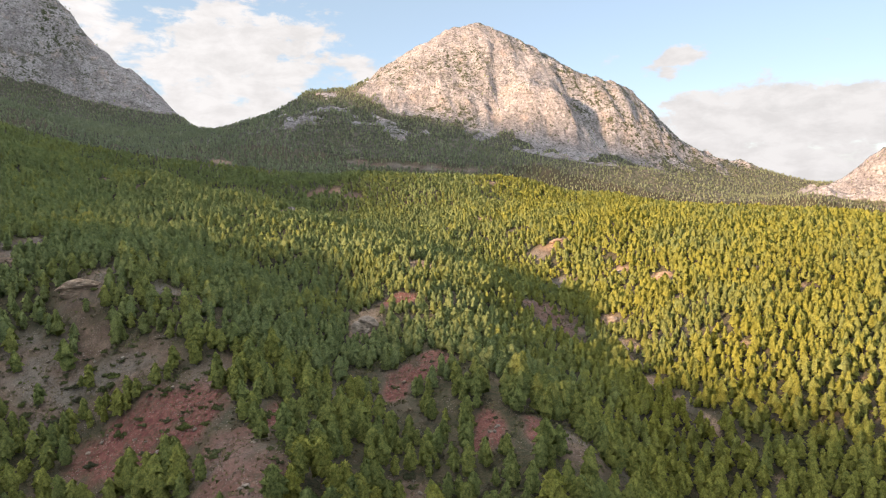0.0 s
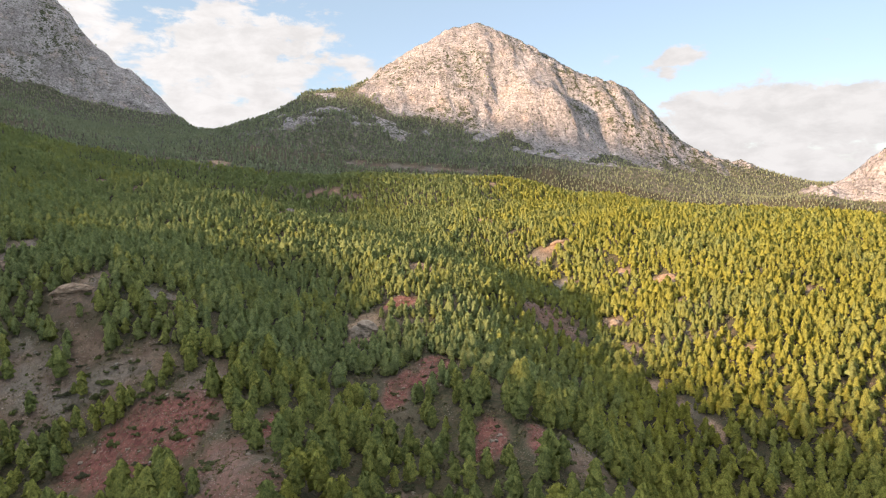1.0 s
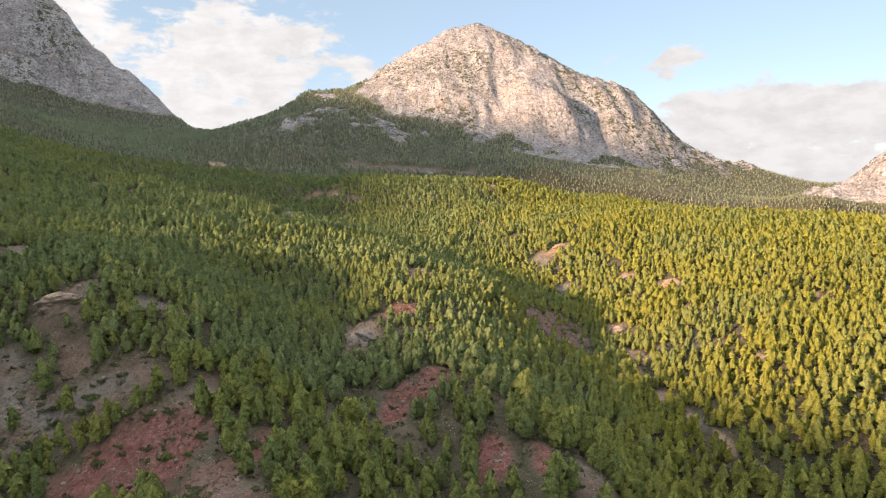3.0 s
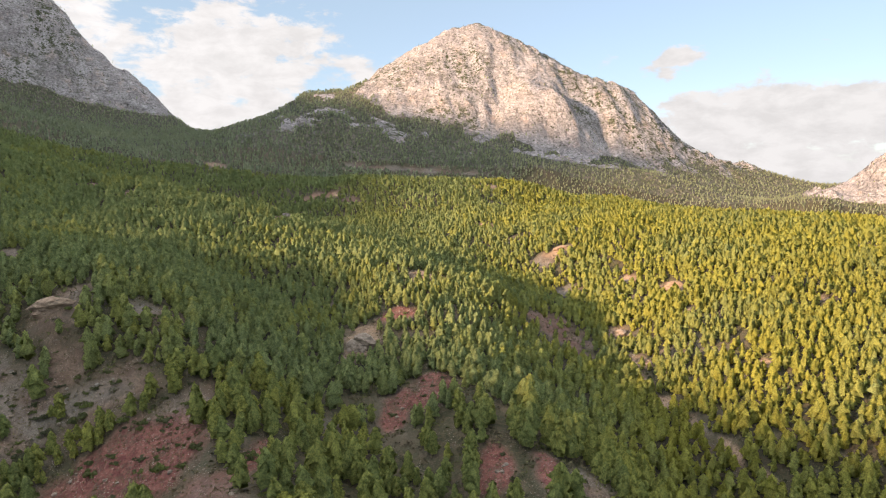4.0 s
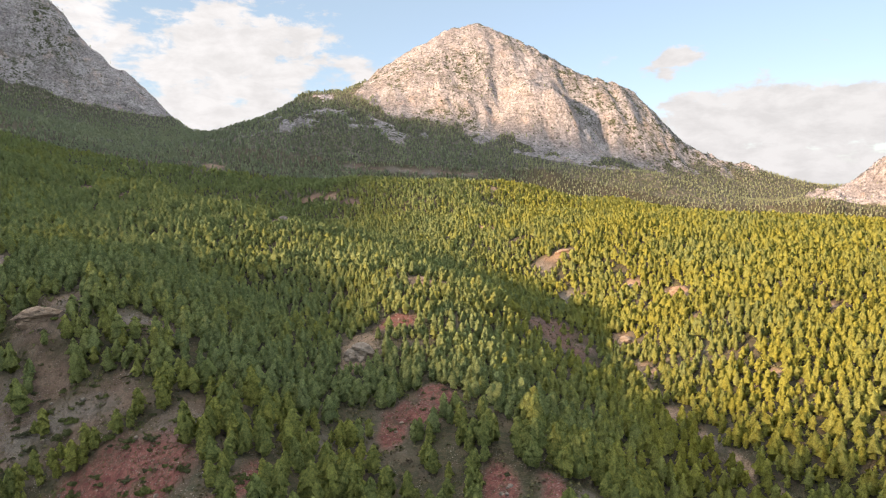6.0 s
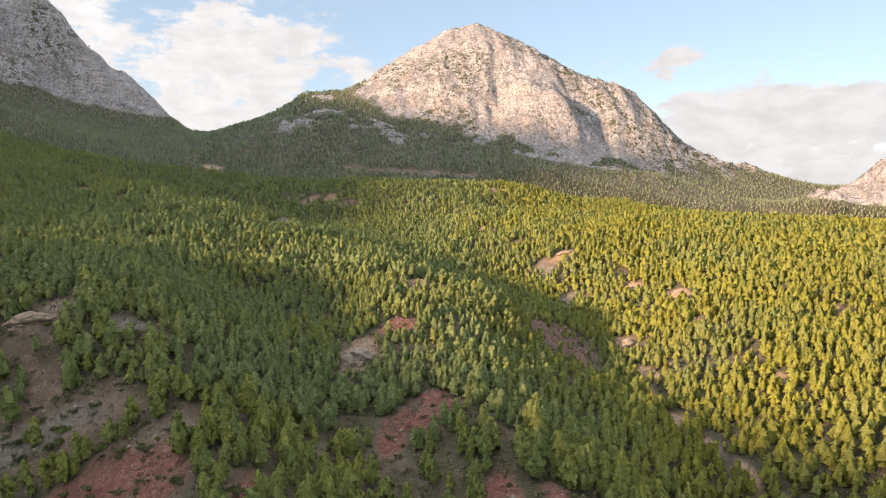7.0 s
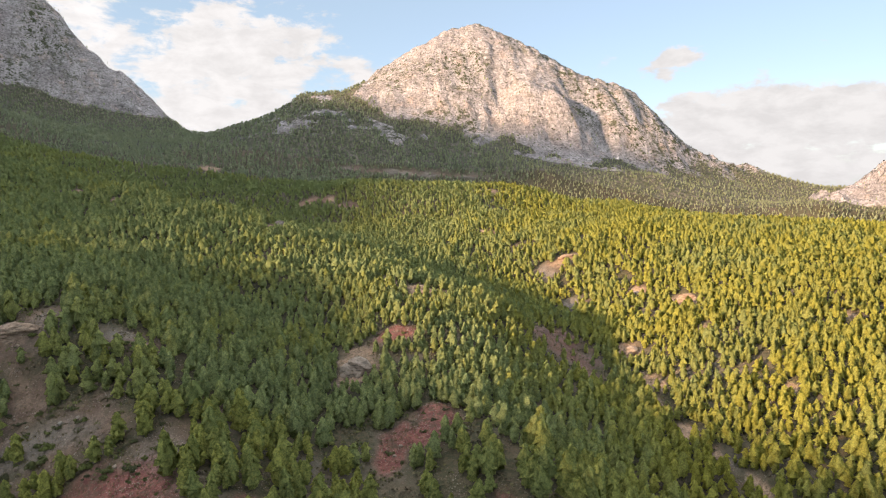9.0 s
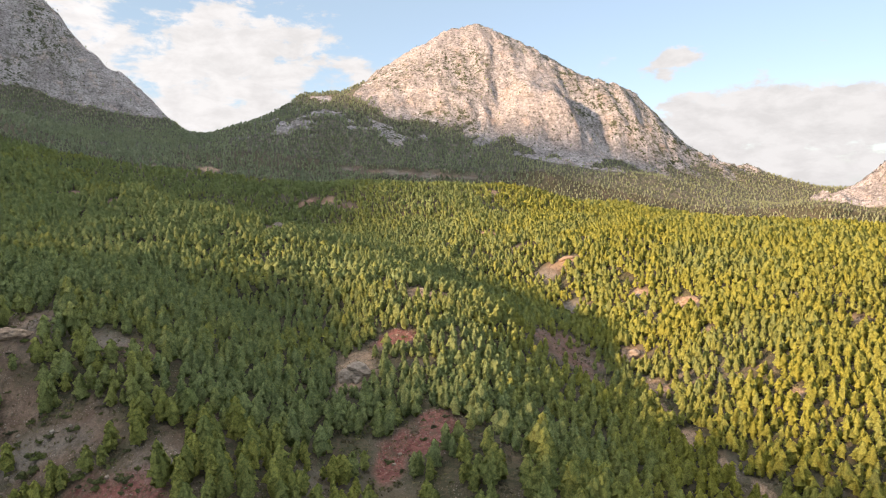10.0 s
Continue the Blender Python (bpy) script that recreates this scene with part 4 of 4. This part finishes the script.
def build_gravel():
    """Loose stones and dry tufts strewn over the bare ground, past counting."""
    places = [p for p in BARE_EARTH + RED_EARTH + PALE_EARTH + TRACK if p[1] < 360]
    at, rng = bare_places(5200, 13, places, 1.15)
    z, _ = surface(at[:, 0], at[:, 1])
    corner = np.array([(1, 0, 0), (0, 1, 0), (-1, 0, 0), (0, -1, 0), (0, 0, 0.8), (0, 0, -0.6)], float)
    face = np.array([(0, 1, 4), (1, 2, 4), (2, 3, 4), (3, 0, 4), (1, 0, 5), (2, 1, 5), (3, 2, 5), (0, 3, 5)])
    n = len(at)
    size = 0.07 + 0.16 * rng.uniform(0, 1, n) ** 3
    verts = corner[None] * (1 + rng.normal(0, 0.3, (n, 6, 3))) * size[:, None, None] + np.column_stack([at, z])[:, None, :]
    mesh = mesh_from("gravel", verts.reshape(-1, 3), (face[None] + 6 * np.arange(n)[:, None, None]).reshape(-1, 3), False)
    mesh.materials.append(MAT_BOULDER)
    tagged(new("gravel", mesh), "loose grey stones strewn on bare earth", "gravel", "", "stuff")
    at, rng = bare_places(6500, 14, places, 1.3)
    z, _ = surface(at[:, 0], at[:, 1])
    n, blades = len(at), 7
    base = np.column_stack([at, z])[:, None, :] + rng.normal(0, 0.12, (n, blades, 3)) * np.array([1, 1, 0])
    high = (rng.uniform(0.15, 0.42, (n, 1, 1)) * rng.uniform(0.6, 1.2, (n, blades, 1)))
    lean = rng.normal(0, 0.55, (n, blades, 3)) * np.array([1, 1, 0]) + np.array([0, 0, 1])
    side = rng.normal(0, 0.06, (n, blades, 3)) * np.array([1, 1, 0.2])
    tri = np.stack([base - side, base + side, base + lean * high], 2)
    mesh = mesh_from("dry_scrub", tri.reshape(-1, 3), np.arange(n * blades * 3).reshape(-1, 3))
    mesh.materials.append(MAT_DRY)
    tagged(new("dry_scrub", mesh), "thin dry tufts of scrub on bare earth", "scrub", "", "stuff")


def build_undergrowth():
    """Low bushes filling the gaps between the pines on the near slopes."""
    rng = np.random.default_rng(15)
    y = 75 + 345 * rng.uniform(0, 1, 16000) ** 0.7
    x = rng.uniform(-1, 1, 16000) * (0.74 * y + 15)
    z, _ = surface(x, y)
    bare = np.maximum(spots(x, y, RED_EARTH + PALE_EARTH + TRACK), 0.8 * spots(x, y, BARE_EARTH))
    keep = rng.uniform(0, 1, 16000) > bare + 0.35 * step(0.1, 0.5, fbm(x, y, 20.0, 2, 81))
    x, y, z = x[keep], y[keep], z[keep]
    n, k = len(x), 10
    size = rng.uniform(0.45, 1.25, (n, 1, 1))
    d = rng.normal(0, 1, (n, k, 3))
    d[:, :, 2] = np.abs(d[:, :, 2])
    d /= np.linalg.norm(d, axis=2)[:, :, None]
    at = np.column_stack([x, y, z])[:, None, :] + d * size * np.array([1, 1, 0.75])
    a = np.cross(d, rng.normal(0, 1, (n, k, 3)))
    a /= np.linalg.norm(a, axis=2)[:, :, None] + 1e-6
    b = np.cross(d, a)
    w = size * rng.uniform(0.25, 0.45, (n, k, 1))
    tri = np.stack([at - a * w, at + a * w, at + b * w * 1.5 + d * w * 0.4], 2)
    mesh = mesh_from("undergrowth", tri.reshape(-1, 3), np.arange(n * k * 3).reshape(-1, 3))
    mesh.materials.append(MAT_UNDER)
    tagged(new("undergrowth", mesh), "low brown-green bushes between the pines", "undergrowth", "", "stuff")


build_undergrowth()
build_outcrops()
build_shrubs()
build_boulders()
build_gravel()
